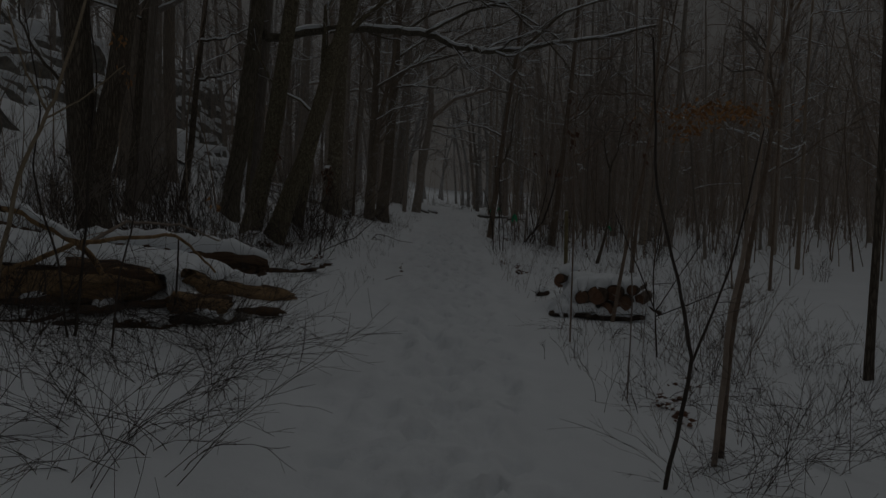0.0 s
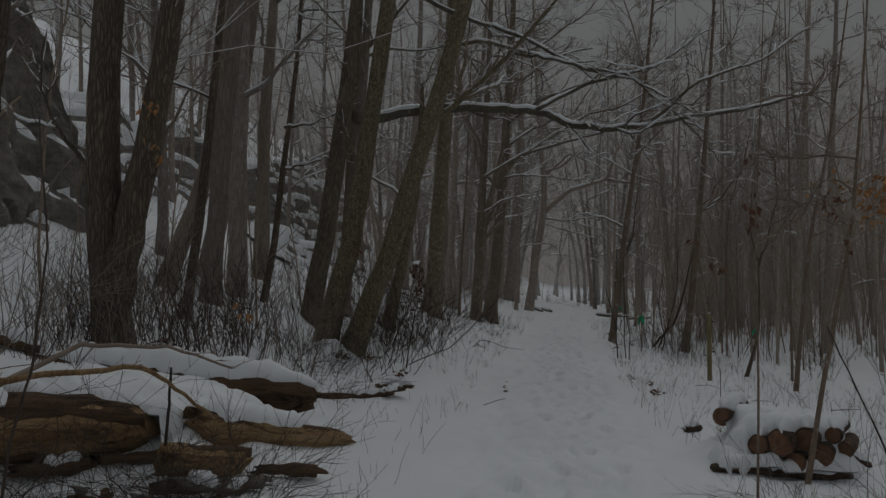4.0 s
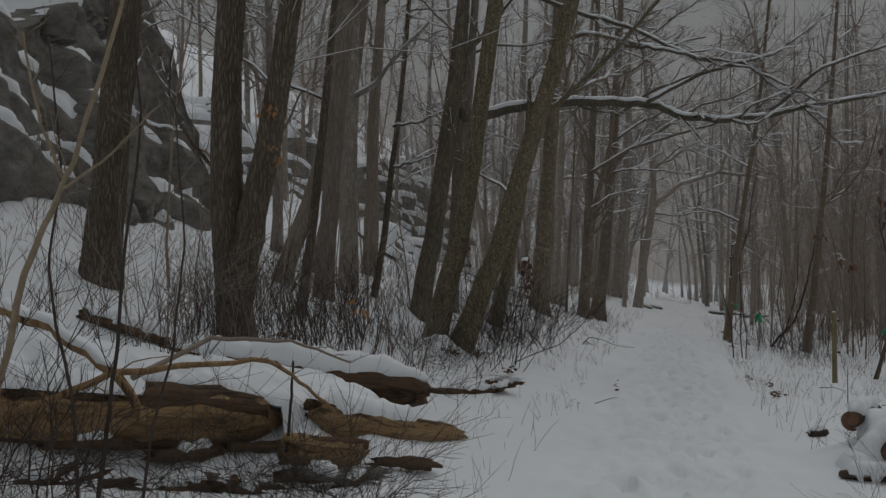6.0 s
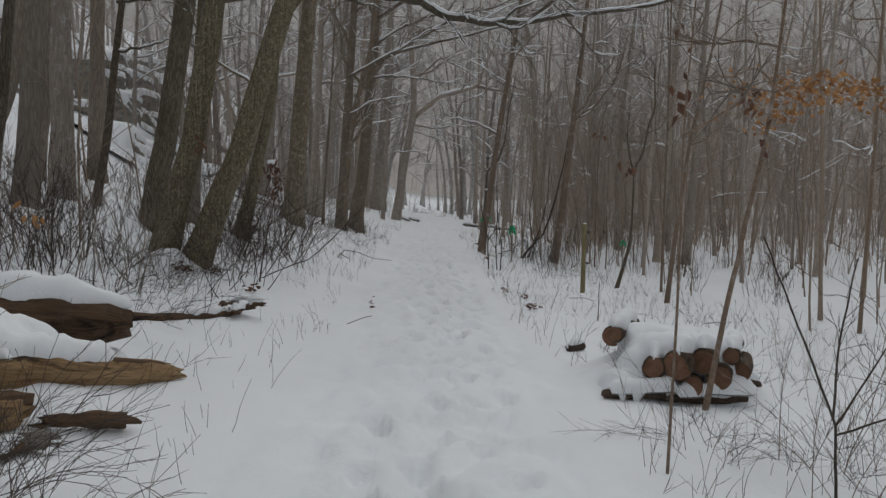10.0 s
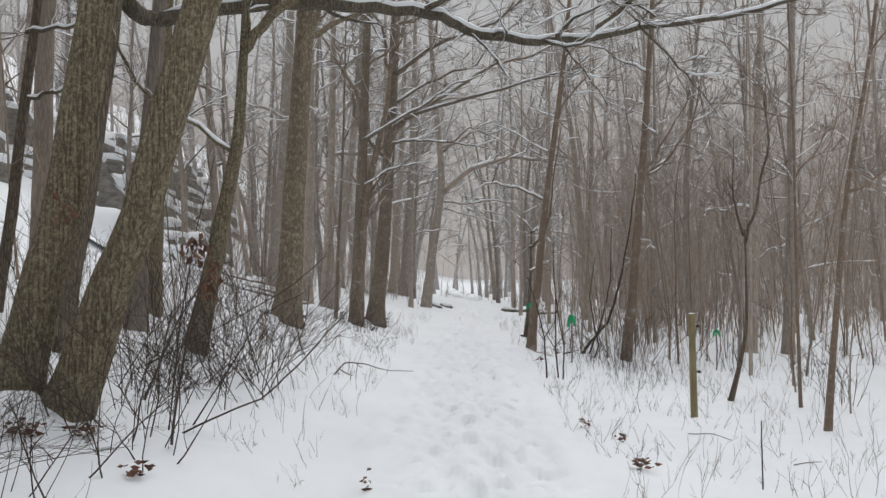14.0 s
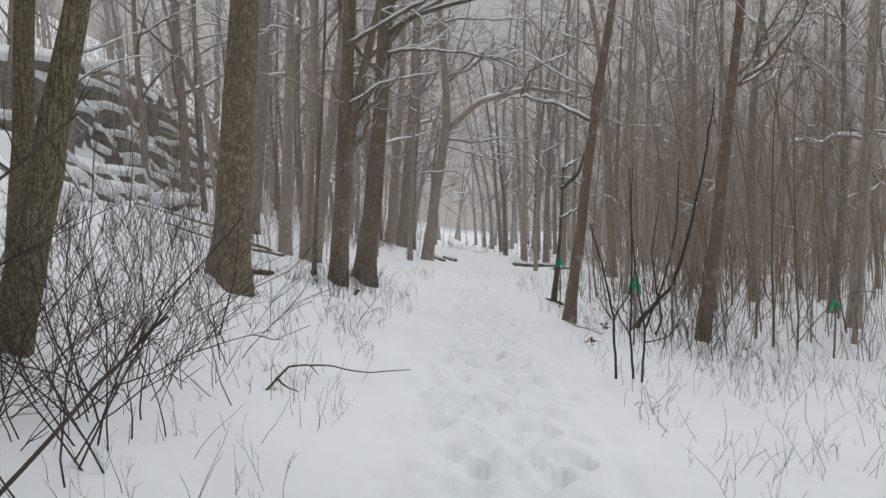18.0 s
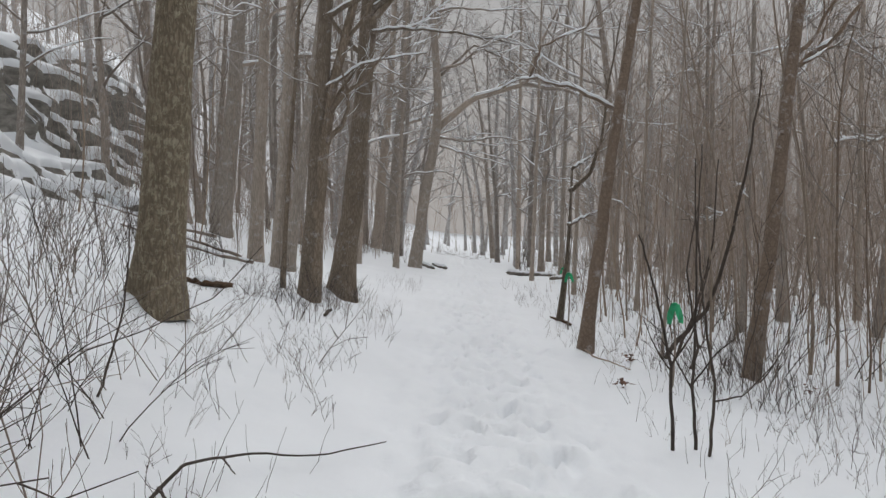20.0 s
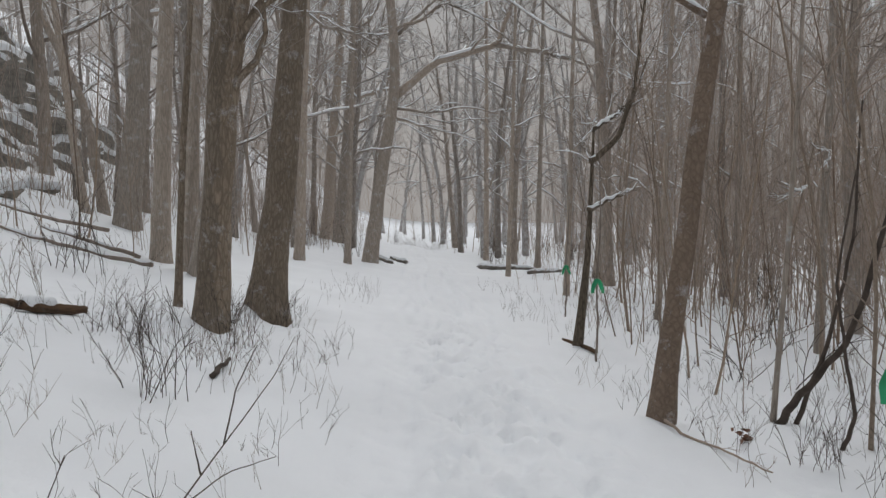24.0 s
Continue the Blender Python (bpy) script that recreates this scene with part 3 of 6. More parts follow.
tree([(-5.09, 0.75), (-4.89, 2.17), (-4.68, 3.58), (-4.44, 5.0), (-4.22, 7.0)], 18.5, 0.21, 17, BARK_FURROW, "leaning grey tree with one long snow-laden limb over the path", 15, 11, 7.5, 4.2, 7, over=0.55,
     marked=[([(-4.4, 19.1, 5.0), (-4.33, 19.6, 5.0), (-3.41, 19.8, 5.21), (-2.65, 19.96, 5.32), (-1.53, 20.19, 5.32), (-0.45, 20.4, 5.25), (0.09, 20.51, 4.99), (1.02, 20.69, 4.9), (1.69, 20.81, 4.96), (2.72, 21.0, 5.19), (4.18, 21.26, 5.42), (5.36, 21.3, 5.7)], 0.115),
             ([(2.52, 20.7, 5.14), (3.0, 20.5, 4.52), (3.54, 20.3, 3.73)], 0.022),
             ([(1.29, 20.6, 4.96), (1.63, 20.5, 4.46), (1.99, 20.3, 3.86)], 0.018),
             ([(-0.6, 20.2, 5.27), (0.5, 20.5, 5.9), (2.0, 20.9, 6.3), (3.2, 21.2, 7.2)], 0.045),
             ([(1.9, 20.6, 5.05), (2.9, 20.7, 5.9), (4.2, 20.6, 6.3), (5.4, 20.4, 7.1)], 0.04),
             ([(-1.07, 20.4, 6.57), (-0.52, 20.4, 6.5), (0.21, 20.4, 6.29), (0.85, 20.4, 6.02), (1.48, 20.4, 5.93), (1.97, 20.4, 5.49), (2.5, 20.4, 5.06)], 0.04),
             ([(-4.1, 19.0, 7.9), (-3.1, 19.8, 7.75), (-2.1, 20.6, 7.43), (-0.98, 20.6, 7.04), (0.33, 20.6, 6.28), (1.37, 20.6, 6.09), (2.15, 20.6, 5.57), (2.8, 20.6, 5.19)], 0.055),
             ([(-4.28, 18.7, 6.1), (-3.84, 18.7, 6.49), (-3.37, 18.7, 7.04), (-2.4, 18.9, 8.2)], 0.06)])
tree([(-5.07, 0.75), (-5.00, 2.4), (-4.86, 4.2), (-4.62, 6.6)], 20.9, 0.15, 16, BARK_GREY, GREYT, 53, 9, 5.5, 3.6, 7, over=0.55)
tree([(-5.80, 0.78), (-5.66, 3.6), (-5.50, 6.2)], 23.4, 0.145, 17, BARK_MOSS, GREYT, 16, 12, 5.5, 4.2, 7, over=0.55)
tree([(-3.75, 0.25), (-3.42, 1.95), (-3.14, 3.3), (-3.06, 4.62)], 19.6, 0.15, 5.4, BARK_MOSS, "thin crooked tree bending over beneath a mossy trunk", 17, 4, 3, 3.0, 6, over=0.55,
     marked=[([(-3.06, 19.6, 4.55), (-2.75, 19.6, 4.95), (-2.0, 19.6, 5.54), (-1.15, 19.6, 6.3), (-0.2, 19.7, 7.45), (0.9, 19.8, 9.0)], 0.08)])
tree([(-3.64, 0.50), (-3.52, 1.99), (-3.36, 4.4), (-3.14, 7.4)], 24.75, 0.245, 19, BARK_LICHEN, "thick straight tree with reddish-brown bark at its foot", 18, 14, 5.0, 5.0, 8, over=0.55, flare=0.55)
# trunks from here on mostly take the bark paled for haze
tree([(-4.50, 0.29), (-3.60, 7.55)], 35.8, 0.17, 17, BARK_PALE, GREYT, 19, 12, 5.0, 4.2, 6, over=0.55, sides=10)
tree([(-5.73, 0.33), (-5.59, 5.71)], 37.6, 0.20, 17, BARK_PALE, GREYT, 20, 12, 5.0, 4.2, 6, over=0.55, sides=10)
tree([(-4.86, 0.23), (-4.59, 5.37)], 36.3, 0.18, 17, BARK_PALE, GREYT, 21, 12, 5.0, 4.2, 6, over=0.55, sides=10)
tree([(-3.07, 0.12), (-2.98, 1.97), (-2.86, 3.97), (-2.63, 9.1)], 30.6, 0.175, 18, BARK_BROWN, "grey tree with two stems grown together, beside the path", 22, 13, 5.0, 4.6, 7, over=0.55, flare=0.35,
     marked=[([(-2.98, 30.62, 0.05), (-2.94, 30.62, 1.3), (-2.84, 30.65, 2.6), (-2.65, 30.7, 4.0), (-2.15, 30.7, 6.0), (-1.8, 30.8, 9.0)], 0.165),
             ([(-2.83, 30.6, 5.1), (-1.9, 30.6, 5.63), (-0.96, 30.6, 6.15), (-0.34, 30.6, 6.6), (0.59, 30.6, 6.9)], 0.05),
             ([(-2.85, 30.6, 3.86), (-2.07, 30.6, 4.31), (-0.98, 30.6, 4.53)], 0.03)])
tree([(-2.74, 0.1), (-2.52, 2.04), (-2.30, 4.44), (-1.98, 9.9)], 32.6, 0.235, 19, BARK_BROWN, "thick dark furrowed tree at the path's edge", 23, 14, 5.0, 5.2, 8, over=0.55, flare=0.6,
     marked=[([(-2.2, 32.6, 5.5), (-1.72, 32.6, 6.1), (-0.42, 32.6, 6.85), (0.89, 32.6, 7.65), (2.18, 32.6, 7.9), (3.4, 32.4, 8.7)], 0.075),
             ([(-2.2, 32.6, 5.8), (-1.53, 32.4, 6.13), (0.13, 32.4, 6.61), (1.78, 32.4, 7.04), (3.26, 32.4, 7.46), (4.5, 32.2, 8.4)], 0.06),
             ([(-2.29, 32.6, 5.32), (-1.55, 32.6, 5.43), (-0.45, 32.6, 5.34), (0.84, 32.6, 5.13)], 0.04),
             ([(-2.1, 32.6, 7.4), (-0.8, 32.0, 8.1), (0.9, 31.6, 8.6), (2.6, 31.2, 9.8)], 0.07)])
tree([(-3.80, 0.12), (-3.72, 2.39), (-3.60, 4.25)], 31.94, 0.055, 11, BARK_BROWN, "thin dark sapling among thicker trunks", 24, 9, 5, 2.5, 5, over=0.55, sides=8, flare=0.2)
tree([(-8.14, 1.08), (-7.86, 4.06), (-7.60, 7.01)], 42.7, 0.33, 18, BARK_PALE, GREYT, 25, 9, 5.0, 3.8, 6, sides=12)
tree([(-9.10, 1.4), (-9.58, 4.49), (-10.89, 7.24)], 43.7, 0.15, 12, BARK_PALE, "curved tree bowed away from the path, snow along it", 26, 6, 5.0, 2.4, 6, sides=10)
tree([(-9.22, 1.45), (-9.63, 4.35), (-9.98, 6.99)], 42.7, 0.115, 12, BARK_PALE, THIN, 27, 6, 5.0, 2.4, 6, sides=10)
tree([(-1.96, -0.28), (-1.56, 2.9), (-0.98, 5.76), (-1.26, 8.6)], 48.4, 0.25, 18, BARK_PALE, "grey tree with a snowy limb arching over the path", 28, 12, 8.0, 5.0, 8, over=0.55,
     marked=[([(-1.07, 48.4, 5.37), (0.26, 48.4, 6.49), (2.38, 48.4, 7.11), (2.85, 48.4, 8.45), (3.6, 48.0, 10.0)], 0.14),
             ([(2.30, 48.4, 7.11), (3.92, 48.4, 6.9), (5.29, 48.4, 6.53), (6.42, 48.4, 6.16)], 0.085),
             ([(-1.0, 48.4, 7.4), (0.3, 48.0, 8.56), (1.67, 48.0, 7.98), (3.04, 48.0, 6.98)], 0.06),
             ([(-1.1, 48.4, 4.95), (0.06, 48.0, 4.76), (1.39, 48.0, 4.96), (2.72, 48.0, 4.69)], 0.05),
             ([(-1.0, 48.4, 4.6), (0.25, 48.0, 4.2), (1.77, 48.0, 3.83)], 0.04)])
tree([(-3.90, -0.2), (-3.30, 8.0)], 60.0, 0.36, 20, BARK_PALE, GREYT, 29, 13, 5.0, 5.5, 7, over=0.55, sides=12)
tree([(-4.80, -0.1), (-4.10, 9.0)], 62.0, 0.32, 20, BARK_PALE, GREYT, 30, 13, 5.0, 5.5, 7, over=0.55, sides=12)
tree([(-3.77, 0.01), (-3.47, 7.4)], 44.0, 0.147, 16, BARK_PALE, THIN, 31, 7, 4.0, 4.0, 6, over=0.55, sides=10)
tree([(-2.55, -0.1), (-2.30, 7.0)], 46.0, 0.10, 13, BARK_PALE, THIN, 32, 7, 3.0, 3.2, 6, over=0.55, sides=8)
tree([(-6.68, 1.13), (-6.24, 6.9)], 17.25, 0.19, 16, BARK_GREY, GREYT, 33, 8, 4.0, 3.0, 7)
tree([(-7.24, 1.31), (-7.21, 7.83)], 19.84, 0.22, 17, BARK_MID, GREYT, 34, 8, 4.0, 3.0, 7)
tree([(-6.61, 0.89), (-6.39, 2.24), (-6.23, 3.81), (-6.04, 5.41), (-5.92, 6.49)], 19.84, 0.085, 12, BARK_OAK, "slender dark sapling with snow-lined side branches", 35, 9, 6.0, 2.8, 5, over=0.55, sides=10, flare=0.25,
     marked=[([(-6.19, 19.84, 4.96), (-5.62, 19.84, 5.00), (-5.10, 19.84, 5.18), (-4.58, 19.84, 5.47)], 0.032), ([(-6.21, 19.84, 4.02), (-5.74, 19.84, 4.08), (-5.22, 19.84, 4.26), (-4.79, 19.84, 4.35)], 0.03)])
tree([(-8.72, 2.17), (-8.71, 5.38), (-8.54, 8.59)], 25.0, 0.23, 17, BARK_GREY, GREYT, 54, 8, 6.0, 3.2, 7)
tree([(-8.69, 2.86), (-8.25, 4.22), (-7.99, 5.70), (-7.85, 6.33)], 21.5, 0.26, 16, BARK_GREY, "thick grey tree curving up from the hillside", 55, 8, 6.0, 3.2, 7)
tree([(-7.90, 1.56), (-7.05, 3.65), (-6.82, 4.8)], 17.8, 0.19, 13, BARK_GREY, "crooked grey tree leaning out from the hillside", 36, 7, 4.0, 2.8, 6)
tree([(-6.00, 0.85), (-5.40, 6.5)], 14.9, 0.085, 12, BARK_OAK, THIN, 37, 6, 3.0, 3.0, 6, over=0.55, sides=10, flare=0.25)

# below the path
tree([(1.45, -0.38), (1.68, 1.67), (1.88, 3.4), (2.3, 6.0)], 27.8, 0.098, 14, BARK_RED, "slender red-brown tree standing at the path's edge", 41, 7, 4.8, 2.8, 7, flare=0.45,
     marked=[([(1.88, 28.0, 3.16), (1.18, 28.0, 3.5), (0.59, 28.0, 3.62), (0.21, 28.0, 3.47)], 0.032), ([(0.62, 28.0, 3.62), (0.76, 28.0, 4.04), (1.41, 28.0, 4.35), (1.95, 28.0, 4.86)], 0.02)])
tree([(1.68, -0.45), (1.83, 0.94), (1.89, 2.45)], 32.2, 0.072, 3.2, BARK_OAK, "small dark forked sapling with snow in its crooks", 42, 0, 2, 1, 6, sides=10, flare=0.2,
     marked=[([(1.84, 32.2, 2.15), (2.22, 32.2, 2.5), (2.45, 32.2, 3.1), (2.56, 32.2, 4.2), (2.8, 32.2, 5.6)], 0.045), ([(1.80, 32.2, 1.48), (2.15, 32.1, 1.65), (2.46, 32.1, 1.8)], 0.03), ([(1.86, 32.2, 2.6), (2.15, 32.3, 2.75), (2.4, 32.3, 3.0)], 0.028)])
tree([(3.46, -0.56), (3.66, 1.4), (3.98, 4.6)], 26.8, 0.108, 13, BARK_RED, "slender red-brown tree among thin stems", 43, 7, 3.4, 2.4, 7, flare=0.3,
     marked=[([(3.87, 26.8, 3.50), (4.02, 26.9, 3.61), (4.56, 27.0, 4.02), (5.1, 27.0, 4.75), (5.4, 27.0, 6.0)], 0.045)])
tree([(4.05, -0.56), (4.20, 0.0), (4.32, 0.55), (4.31, 1.99)], 21.6, 0.042, 2.8, BARK_OAK, "thin wavy sapling forking above the snow", 44, 0, 2, 1, 6, sides=8, flare=0.25,
     marked=[([(4.31, 21.6, 1.9), (4.52, 21.6, 2.5), (4.74, 21.6, 3.5), (4.66, 21.6, 4.4)], 0.028), ([(4.31, 21.6, 2.0), (4.14, 21.6, 2.7), (4.20, 21.6, 3.6)], 0.024)])
tree([(7.19, -0.68), (7.63, 8.38)], 29.5, 0.13, 16, BARK_PALE, GREYT, 45, 8, 4.0, 3.0, 7, sides=12)
tree([(8.12, -0.69), (8.57, 8.36)], 29.5, 0.145, 16, BARK_PALE, GREYT, 46, 8, 4.0, 3.0, 7, sides=12)
tree([(4.38, -0.54), (4.50, 0.89), (4.65, 2.51), (5.00, 4.14)], 19.0, 0.045, 9, BARK_RED, "slender red-brown sapling in deep snow", 47, 6, 3.0, 1.6, 6, sides=8, flare=0.3)
tree([(2.23, -0.30), (2.41, 0.83), (2.65, 2.04), (2.75, 3.4)], 10.7, 0.026, 6, BARK_RED, "thin crooked sapling in front of a snowy woodpile", 48, 5, 2.2, 1.3, 5, sides=8, flare=0.2)
tree([(1.40, -0.11), (1.41, 0.91), (1.38, 1.93), (1.42, 3.00)], 9.0, 0.011, 4.4, BARK_RED, "thin upright stem with a few hanging dead leaves", 49, 4, 2.4, 0.7, 4, sides=6, flare=0.1)
tree([(1.81, -0.21), (1.86, 0.75), (2.00, 1.41), (2.14, 2.76)], 5.15, 0.021, 5.0, BARK_RED, "tall red-brown stem bending upwards beside the path", 50, 5, 2.0, 1.0, 4, sides=6, flare=0.1)
tree([(4.42, -0.45), (4.41, 1.19), (4.35, 3.47)], 8.27, 0.05, 8, BARK_OAK, THIN, 51, 6, 2.5, 1.5, 5, sides=8, flare=0.2)
for k, (x, y, r, lean) in enumerate(((6.64, 16.4, 0.06, 0.01), (6.66, 17.7, 0.07, -0.06), (7.57, 23.5, 0.09, -0.03), (4.8, 20.8, 0.05, -0.01), (2.72, 28.4, 0.05, 0.06), (5.5, 24.8, 0.07, 0.02), (6.1, 27.2, 0.08, 0.05),
                                     (9.2, 21.0, 0.10, 0.0), (10.6, 26.0, 0.14, 0.03), (12.5, 31.0, 0.17, 0.02), (5.6, 33.0, 0.13, 0.03), (4.2, 36.5, 0.12, 0.04), (3.3, 41.0, 0.14, 0.02), (6.8, 39.0, 0.16, 0.0), (9.5, 36.0, 0.17, 0.01),
                                     (2.6, 47.0, 0.16, 0.03), (4.4, 52.0, 0.22, 0.02), (8.5, 46.0, 0.2, 0.02), (3.0, 58.0, 0.25, 0.0))):
    # beyond y 22 the bark turns paler, haze put into its colour
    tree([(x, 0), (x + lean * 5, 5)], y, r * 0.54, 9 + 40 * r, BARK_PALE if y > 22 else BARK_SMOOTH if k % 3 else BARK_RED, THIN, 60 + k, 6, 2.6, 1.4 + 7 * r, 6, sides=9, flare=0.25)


# ---- the rest of the woods: a few grown patterns, many trees ----
def pattern_tree(seed, height, r, mat, twig_mat, limbs, reach, twigs, first, label, sub=3, snowy=0.5, name="tree", twig_r=0.009, group="bare woodland trees", fine=1, sides=9):
    rng = random.Random(seed)
    top = thing(name, 0, 0, -40, label, name, group)
    line = wander(rng, (0, 0, -0.15), (rng.uniform(-0.06, 0.06), rng.uniform(-0.06, 0.06), 1), height, 14, 0.06)
    rad = [r * (1 - 0.82 * i / 14) for i in range(15)]
    part("trunk", trunk_mesh("trunk", line, rad, mat, seed, sides, 0.35), top)
    tw, sn = Tubes(), Tubes()
    for i in range(limbs):
        s = first / height + (0.98 - first / height) * (i + rng.random()) / limbs
        p, _ = between(line, s)
        l2 = wander(rng, p, aim(rng, None, radians(rng.uniform(5, 55))), reach * rng.uniform(0.55, 1.1) * (1.15 - 0.65 * s), 6, 0.2, 0.03)
        rr = taper(r * (1 - 0.8 * s) * 0.42 + 0.005, 0.005, 7)
        tw.add(l2, rr, 3)
        snow_on(l2, rr, sn, rng)
        twig_out(rng, l2, tw, twigs, reach * 0.42, twig_r, sub, sn, snowy, fine=fine)
    part("crown", tw.mesh("crown", twig_mat), top, "fine bare twigs", "stuff")
    if sn.count():
        part("snow", sn.mesh("snow", CAP), top, "snow lying along the limbs", "stuff")
    return top


def pattern_sapling(seed, height, r, mat, twig_mat):
    """A thin young tree with slender rising side branches."""
    rng = random.Random(seed)
    top = thing("sapling", 0, 0, -40, "slender bare sapling with thin rising twigs", "sapling", "thicket of bare saplings")
    line = wander(rng, (0, 0, -0.15), (rng.uniform(-0.08, 0.08), rng.uniform(-0.08, 0.08), 1), height, 11, 0.10)
    part("trunk", trunk_mesh("trunk", line, [r * (1 - 0.85 * i / 11) for i in range(12)], mat, seed, 6, 0.3), top)
    tw = Tubes()
    for i in range(14):
        s = 0.10 + 0.88 * (i + rng.random()) / 14
        p, _ = between(line, s)
        l2 = wander(rng, p, aim(rng, None, radians(rng.uniform(25, 72))), height * 0.2 * rng.uniform(0.5, 1.2) * (1.2 - 0.7 * s), 4, 0.14, 0.04)
        tw.add(l2, taper(r * (1 - 0.85 * s) * 0.4 + 0.004, 0.003, 5), 3)
        twig_out(rng, l2, tw, 5, height * 0.10, 0.0042, 2, lift=0.06, fine=1)
    part("crown", tw.mesh("crown", twig_mat), top, "fine bare twigs", "stuff")
    return top


def remove_pattern(top):
    for o in (*top.children_recursive, top):
        bpy.data.objects.remove(o)


def on_path(x, y, margin=1.3):
    return abs(x + 0.1) < margin and -6 < y < 75


def plant(patterns, spots, rng, low=0.8, high=1.2, sink=0.05, tilt=3):
    for x, y in spots:
        c = copy_thing(rng.choice(patterns), pose(x, y, gz(x, y) - sink, rng.uniform(-tilt, tilt), rng.uniform(-tilt, tilt), rng.uniform(0, 360)))
        s = rng.uniform(low, high)
        c.scale = (s, s, s * rng.uniform(0.95, 1.1))


def plant_joined(name, patterns, spots, rng, low, high, label, category):
    """Trees too many and too far off to count, in one object."""
    stock = []
    for p in patterns:
        row = []
        for c in p.children or [p]:
            me = c.data
            v = np.empty(len(me.vertices) * 3, np.float32)
            me.vertices.foreach_get("co", v)
            lv = np.empty(len(me.loops), np.int32)
            me.loops.foreach_get("vertex_index", lv)
            tot = np.empty(len(me.polygons), np.int32)
            me.polygons.foreach_get("loop_total", tot)
            nq = int((tot == 4).sum())
            row.append((v.reshape(-1, 3), lv[:nq * 4].reshape(-1, 4), lv[nq * 4:].reshape(-1, 3), me.materials[0]))
        stock.append(row)
    verts, quads, tris, mq, mt, mats, base = [], [], [], [], [], [], 0
    for x, y in spots:
        s, a = rng.uniform(low, high), rng.uniform(0, 6.283)
        turn = np.array([[math.cos(a), math.sin(a), 0], [-math.sin(a), math.cos(a), 0], [0, 0, 1]]) * s
        for v, q, t, m in rng.choice(stock):
            if m not in mats:
                mats.append(m)
            k = mats.index(m)
            verts.append(v @ turn + np.array([x, y, gz(x, y) - 0.05]))
            quads.append(q + base)
            tris.append(t + base)
            mq.append(np.full(len(q), k, np.int32))
            mt.append(np.full(len(t), k, np.int32))
            base += len(v)
    me = mesh_of(name, np.concatenate(verts), np.concatenate(quads), np.concatenate(tris))
    for m in mats:
        me.materials.append(m)
    me.polygons.foreach_set("material_index", np.concatenate(mq + mt))
    tagged(new(name, me), label, category, kind="stuff")


def scatter(rng, count, x0, x1, y0, y1, apart, keep=lambda x, y: True, taken=None):
    spots, tries = [] if taken is None else taken, 0
    got = []
    while len(got) < count and tries < count * 40:
        tries += 1
        x, y = rng.uniform(x0, x1), rng.uniform(y0, y1)
        if not keep(x, y) or any((x - a) ** 2 + (y - b) ** 2 < apart * apart for a, b in spots):
            continue
        spots.append((x, y))
        got.append((x, y))
    return got


# far trees wear bark and twigs paled to suggest mist
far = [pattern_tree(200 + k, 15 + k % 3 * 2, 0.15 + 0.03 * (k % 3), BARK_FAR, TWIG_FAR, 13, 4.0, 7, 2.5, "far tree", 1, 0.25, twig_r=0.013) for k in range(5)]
pale = [pattern_tree(230 + k, 12 + k, 0.06 + 0.014 * k, BARK_PALE, TWIG_RED, 17, 3.0, 9, 2.4, "pale grey-brown bare tree with fine twigs", 3, 0.14, twig_r=0.011) for k in range(4)]
near = [pattern_tree(220 + k, 13 + k, 0.11 + 0.02 * k, BARK_MID, TWIG, 14, 3.4, 7, 2.6, "bare grey woodland tree with fine twigs", 3, 0.4) for k in range(4)]
young = [pattern_sapling(240 + k, 6.5 + k, 0.014 + 0.0032 * k, BARK_SMOOTH if k % 3 else BARK_RED, TWIG_RED if k % 3 else TWIG) for k in range(6)]
rng = random.Random(77)
# bark and twigs here are both paled as painted haze
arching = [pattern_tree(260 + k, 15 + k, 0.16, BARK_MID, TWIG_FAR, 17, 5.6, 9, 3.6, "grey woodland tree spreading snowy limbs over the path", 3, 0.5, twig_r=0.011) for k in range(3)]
taken = [(o.location.x, o.location.y) for o in bpy.data.objects if o.get("category") == "tree" and o.location.z > -20]
open_slope = lambda x, y: not (-13 < x < -4.8 and 25 < y < 42) and not (-14 < x and y < 16)
plant(near, scatter(rng, 36, -27, -6.5, 9, 48, 2.0, open_slope, taken=taken), rng, 0.8, 1.25)
plant(pale, scatter(rng, 28, 6, 26, 22, 46, 1.9, lambda x, y: y > 26 or x > 11, taken=taken), rng, 0.75, 1.1)
plant(near, scatter(rng, 14, -20, 24, -16, -4, 2.5, lambda x, y: not on_path(x, y, 2.0), taken=taken), rng)
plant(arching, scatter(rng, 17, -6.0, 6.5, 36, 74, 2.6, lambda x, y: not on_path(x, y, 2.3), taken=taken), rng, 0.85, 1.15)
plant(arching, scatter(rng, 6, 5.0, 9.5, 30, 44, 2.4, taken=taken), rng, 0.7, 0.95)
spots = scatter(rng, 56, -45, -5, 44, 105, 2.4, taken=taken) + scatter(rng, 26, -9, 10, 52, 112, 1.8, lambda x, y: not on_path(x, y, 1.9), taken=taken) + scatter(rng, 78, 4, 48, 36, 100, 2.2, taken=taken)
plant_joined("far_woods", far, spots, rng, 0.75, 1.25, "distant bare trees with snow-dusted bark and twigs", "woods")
plant(young, scatter(rng, 125, 3.0, 19, 15, 42, 0.6, lambda x, y: x > 5.2 or y > 26, taken=taken), rng, 0.6, 1.0, tilt=6)
plant(young, scatter(rng, 26, 2.3, 6.5, 26.5, 37, 0.4, taken=taken), rng, 0.4, 0.8, tilt=9)
